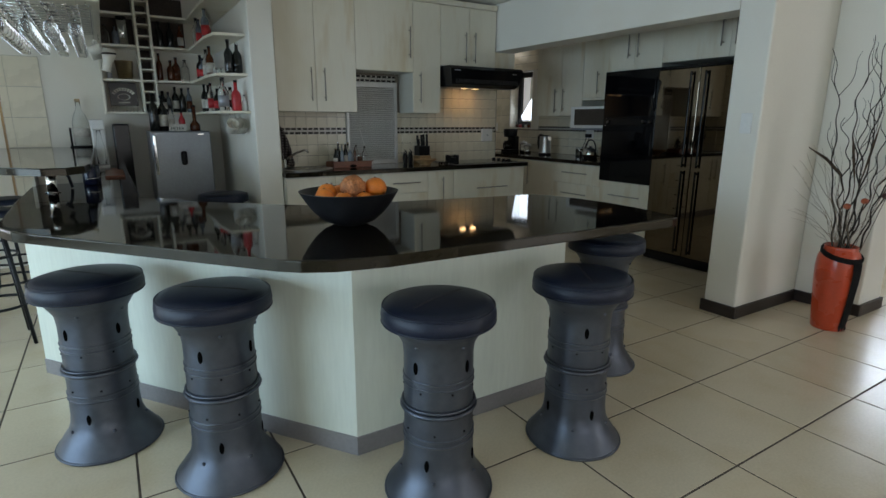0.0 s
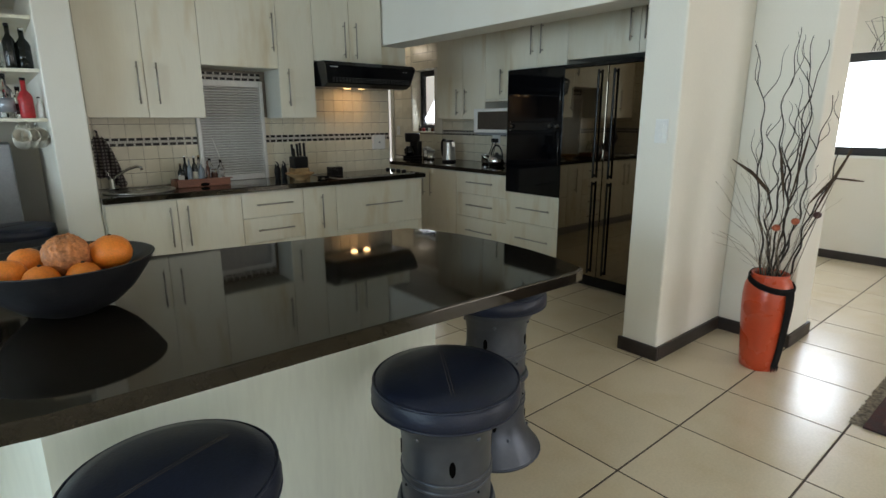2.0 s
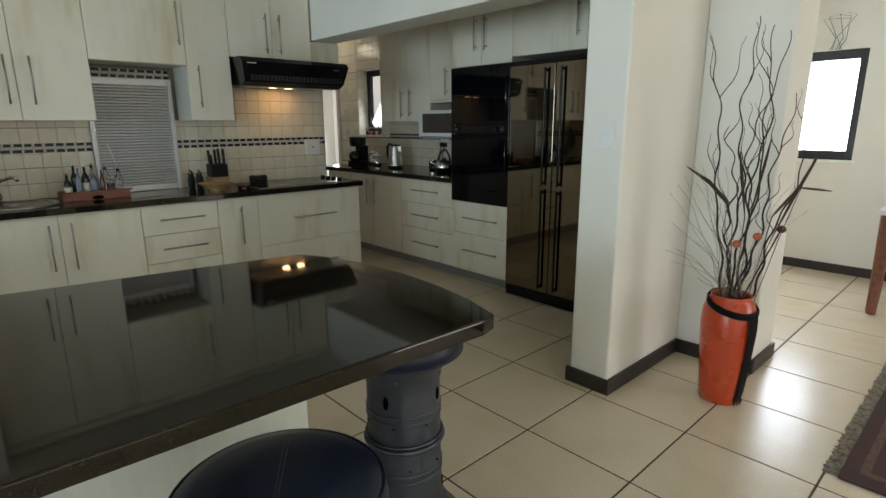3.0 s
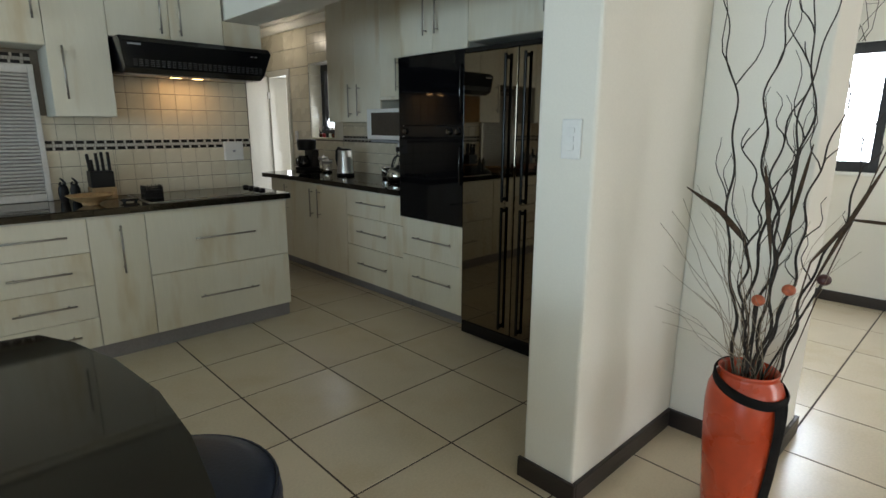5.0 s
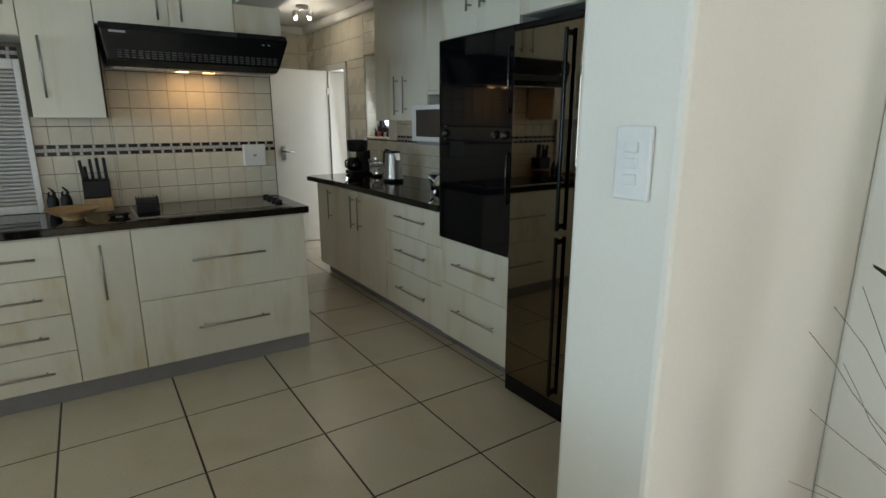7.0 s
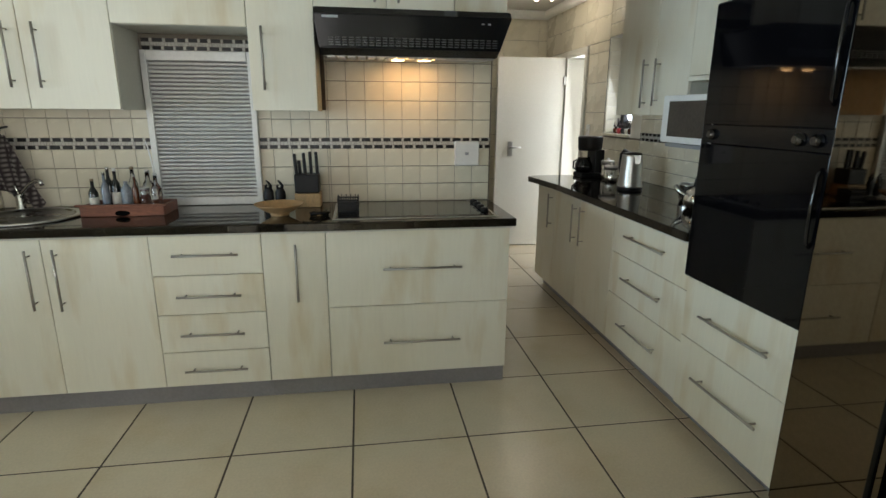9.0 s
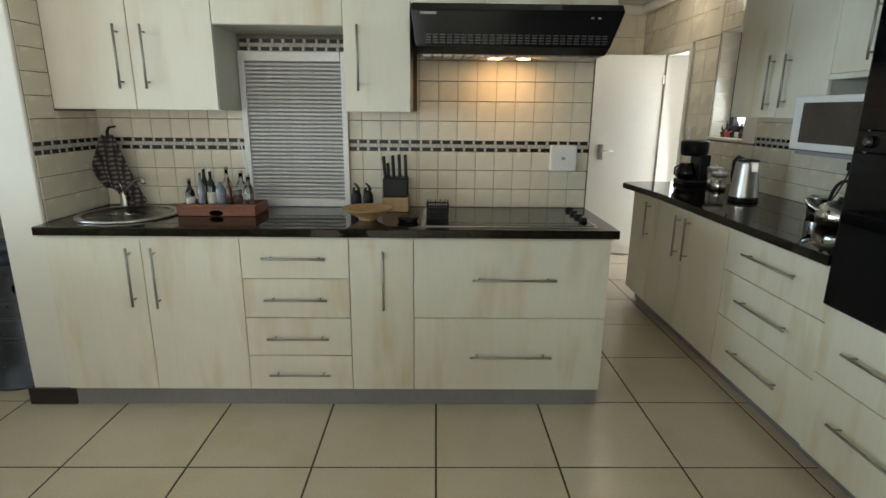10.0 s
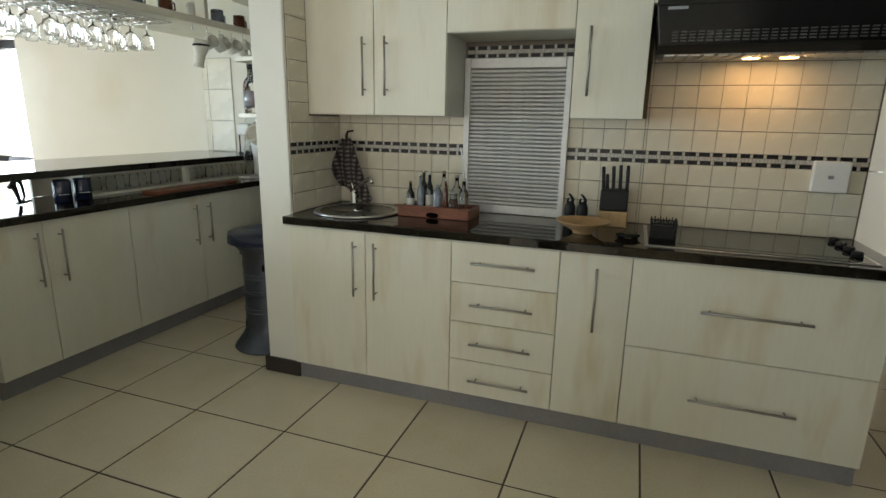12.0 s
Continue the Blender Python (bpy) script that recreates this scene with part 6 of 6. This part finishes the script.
def wire_chair(at, turn):
    c = thing("bar_chair", at, "black metal bar chair with a curved wire back", "chair", "bar chairs outside the bar")
    x, y, z = at
    part("seat", lathe([(0.165, 0.70), (0.17, 0.71), (0.165, 0.735), (0.12, 0.745)], 26, at), LEATHER, c)
    for k in range(4):
        a = turn + math.pi / 4 + k * math.pi / 2
        part("leg", tube([(x + 0.13 * math.cos(a), y + 0.13 * math.sin(a), 0.70), (x + 0.17 * math.cos(a), y + 0.17 * math.sin(a), 0.35), (x + 0.21 * math.cos(a), y + 0.21 * math.sin(a), 0.0)], 0.011, 8), PLASTIC, c)
    part("foot_ring", ring(x, y, 0.25, 0.182, 0.009, 30), PLASTIC, c)
    part("brace_ring", ring(x, y, 0.55, 0.15, 0.007, 30), PLASTIC, c)
    arc = [turn + math.pi - 1.2 + k * 2.4 / 10 for k in range(11)]
    part("back_rail", tube([(x + 0.19 * math.cos(a), y + 0.19 * math.sin(a), 0.97 + 0.03 * math.sin((a - arc[0]) / 2.4 * math.pi)) for a in arc], 0.011, 8), PLASTIC, c)
    for k in (0, 3, 5, 7, 10):
        a = arc[k]
        part("back_bar", tube([(x + 0.16 * math.cos(a), y + 0.16 * math.sin(a), 0.72), (x + 0.19 * math.cos(a), y + 0.19 * math.sin(a), 0.975)], 0.008, 8), PLASTIC, c)


wire_chair((-0.14, 5.2, 0), 0.4)
wire_chair((-0.13, 4.58, 0), 0.2)
wire_chair((-0.16, 5.85, 0), 0.1)

# ---- wall tiles ----
cache = {}


def wall_piece(w, h, mat, kind="tile"):
    key = (round(w, 3), round(h, 3), mat.name)
    if key not in cache:
        bm = box(bmesh.new(), 0, w, 0, 0.006, 0, h)
        front = [f for f in bm.faces if all(abs(v.co.y) < 1e-6 for v in f.verts)]
        bmesh.ops.bevel(bm, geom=list({e for f in front for e in f.edges}), offset=0.0016, segments=1, affect="EDGES")
        cache[key] = data_of(kind, bm, mat)
    return cache[key]


def lay(parent, way, f, u0, u1, z0, z1, cols, rows, gap=0.0034, mat=None):
    """Tiles on an upright face; cols and rows are the joint lines."""
    mat = mat or WTILE
    for a, b in zip(cols, cols[1:]):
        a, b = max(a, u0), min(b, u1)
        if b - a < 0.012:
            continue
        for c, d in zip(rows, rows[1:]):
            c, d = max(c, z0), min(d, z1)
            if d - c < 0.012:
                continue
            ob = new("tile", wall_piece(b - a - gap * 0.5, d - c - gap, mat))
            if way == "S":
                ob.matrix_basis = pose(a + gap / 4, f, c + gap / 2)
            elif way == "W":
                ob.matrix_basis = pose(f, b - gap / 4, c + gap / 2, 0, 0, -90)
            else:
                ob.matrix_basis = pose(f, a + gap / 4, c + gap / 2, 0, 0, 90)
            ob.parent = parent


def line(a, step, n):
    return [a + step * k for k in range(n)]


C1 = line(3.472 - 17 * 0.1006, 0.1006, 28)
R1 = [0.911, 1.012, 1.112, 1.212]
R2 = line(1.268, 0.101, 8)
wc = bpy.data.objects["wall_cooking"]
for u0, u1, z1 in ((1.79, 2.556, 1.42), (3.10, 3.46, 1.42), (3.46, 4.383, 1.9)):
    lay(wc, "S", WA, u0, u1, 0.911, 1.212, C1, R1)
    lay(wc, "S", WA, u0, u1, 1.268, z1, C1, R2)
part("grout_bed", bx(1.79, 4.384, WA + 0.0035, WA + 0.009, 0.9, 1.95), WGROUT, wc)
pier = bpy.data.objects["wall_bar_pier"]
part("grout_bed", bx(1.781, 1.7855, 5.10, WA + 0.003, 0.88, 2.42), WGROUT, pier)
CP = [5.10, 5.30, 5.50, 5.60]
lay(pier, "E", 1.789, 5.10, WA, 0.911, 1.212, CP, R1)
lay(pier, "E", 1.789, 5.10, 5.268, 1.268, 2.4, CP, line(1.268, 0.101, 13))
lay(pier, "E", 1.789, 5.268, WA, 1.268, 1.405, CP, R2)
wr = bpy.data.objects["wall_right"]
part("grout_bed", bx(WB + 0.0035, WB + 0.009, 4.597, 6.398, 0.9, 2.031), WGROUT, wr)
lay(wr, "W", WB, 4.6, 6.395, 0.911, 1.212, line(4.60, 0.2, 11), R1)
lay(wr, "W", WB, 4.6, 6.395, 1.268, 2.03, line(4.60, 0.2, 11), [1.268, 1.37, 1.47, 1.6, 1.8, 2.03])
wr3 = bpy.data.objects["wall_right.003"]
part("grout_bed", joined(bx(WB + 0.0035, WB + 0.009, 7.05, 7.46, 0.9, 2.014), bx(WB + 0.0035, WB + 0.009, 6.40, 7.045, 0.9, 1.224), bx(WB + 0.0035, WB + 0.009, 5.9, 7.045, 2.032, 2.42), bx(WB + 0.0035, WB + 0.009, 7.05, 8.65, 2.015, 2.42)), WGROUT, wr3)
RB = [0.911, 1.165, 1.418, 1.673, 1.928, 2.014]
lay(wr3, "W", WB, 7.05, 7.46, 0.911, 2.012, [7.05, 7.26, 7.46], RB)
lay(wr3, "W", WB, 6.40, 7.045, 0.911, 1.222, line(6.40, 0.2, 5), R1 + [1.222])
lay(wr3, "W", WB, 5.9, 7.045, 2.033, 2.43, line(5.88, 0.1006, 13), line(2.033, 0.1006, 5))
lay(wr3, "W", WB, 7.05, 8.65, 2.015, 2.43, [7.05, 7.58, 8.11, 8.65], [2.015, 2.22, 2.43])
lay(wr3, "S", 7.039, WB + 0.01, 5.90, 1.246, 2.03, [WB + 0.01, 5.90], line(1.246, 0.112, 8))
wf = bpy.data.objects["wall_far"]
part("grout_bed", bx(4.3, WB, 8.654, 8.66, 0, 2.42), WGROUT, wf)
lay(wf, "S", 8.65, 4.3, WB, 0.0, 2.43, line(4.45, 0.4, 5), [0, 0.15, 0.4, 0.655, 0.911, 1.165, 1.418, 1.673, 1.928, 2.19, 2.43])
wbk = bpy.data.objects["wall_bar_back"]
part("grout_bed", bx(-0.178, 0.132, 6.6455, 6.6505, 0.0, 1.875), WGROUT2, wbk)
lay(wbk, "S", 6.642, -0.176, 0.13, 0.0, 1.873, [-0.176, -0.12, 0.13], line(0.045, 0.262, 8), gap=0.006)
# mosaic bands: dark and pale chips in three rows
def band(parent, way, f, u0, u1, z0, rows=3):
    dark, pale = bmesh.new(), bmesh.new()
    rb = random.Random(3)
    h = 0.0175
    for r in range(rows):
        u = u0 + 0.001
        flip = r
        while u < u1 - 0.008:
            w = (0.042 if (flip % 2 == 0 and r != 1) else 0.014) * rb.uniform(0.85, 1.15) if r != 1 else rb.uniform(0.008, 0.02)
            w = min(w, u1 - u - 0.001)
            d = dark if (r != 1 and flip % 2 == 0) else pale
            a, c = z0 + r * (h + 0.0018), z0 + r * (h + 0.0018) + h
            if way == "S":
                box(d, u, u + w - 0.002, f, f + 0.006, a, c)
            elif way == "W":
                box(d, f, f + 0.006, u, u + w - 0.002, a, c)
            else:
                box(d, f - 0.006, f, u, u + w - 0.002, a, c)
            u += w
            flip += 1
    for name, bm, mt in (("mosaic_dark", dark, MDARK), ("mosaic_pale", pale, MLIGHT)):
        tagged(part(name, bm, mt, parent), kind="stuff")


band(wc, "S", WA - 0.001, 1.79, 2.556, 1.2125)
band(wc, "S", WA - 0.001, 3.10, 4.383, 1.2125)
band(wc, "S", WA - 0.001, 2.56, 3.10, 1.7095)
band(pier, "E", 1.790, 5.10, WA - 0.002, 1.2125)
band(wr, "W", WB - 0.001, 4.6, 6.395, 1.2125)

# ---- floor tiles ----
floor = bpy.data.objects["floor"]


def flat_piece(sx, sy, depth, bevel):
    """A thin tile lying on its back, its top at z=0."""
    bm = box(bmesh.new(), 0, sx, 0, sy, -depth, 0)
    top = [f for f in bm.faces if f.normal.z > 0.5 or all(abs(v.co.z) < 1e-6 for v in f.verts)]
    bmesh.ops.bevel(bm, geom=list({e for f in top for e in f.edges}), offset=bevel, segments=1, affect="EDGES")
    return bm


tile_mesh = data_of("tile", flat_piece(P - 0.0085, P - 0.0085, 0.008, 0.0015), TILE)
rest = bmesh.new()
for i in range(-9, 17):
    for j in range(-8, 18):
        x, y = i * P + 0.00425, j * P + 0.00425
        near = 0 <= i <= 15 and 0 <= j <= 14 and not (i >= 11 and j >= 6)
        if near:
            ob = new("tile", tile_mesh)
            ob.location = (x, y, 0)
            ob.parent = floor
        elif x < 7.9 and y < 8.6:
            box(rest, x, x + P - 0.0085, y, y + P - 0.0085, -0.008, 0)
ob = new("tile_field", data_of("tile_field", rest, TILE))
ob.parent = floor
tagged(ob, kind="stuff")
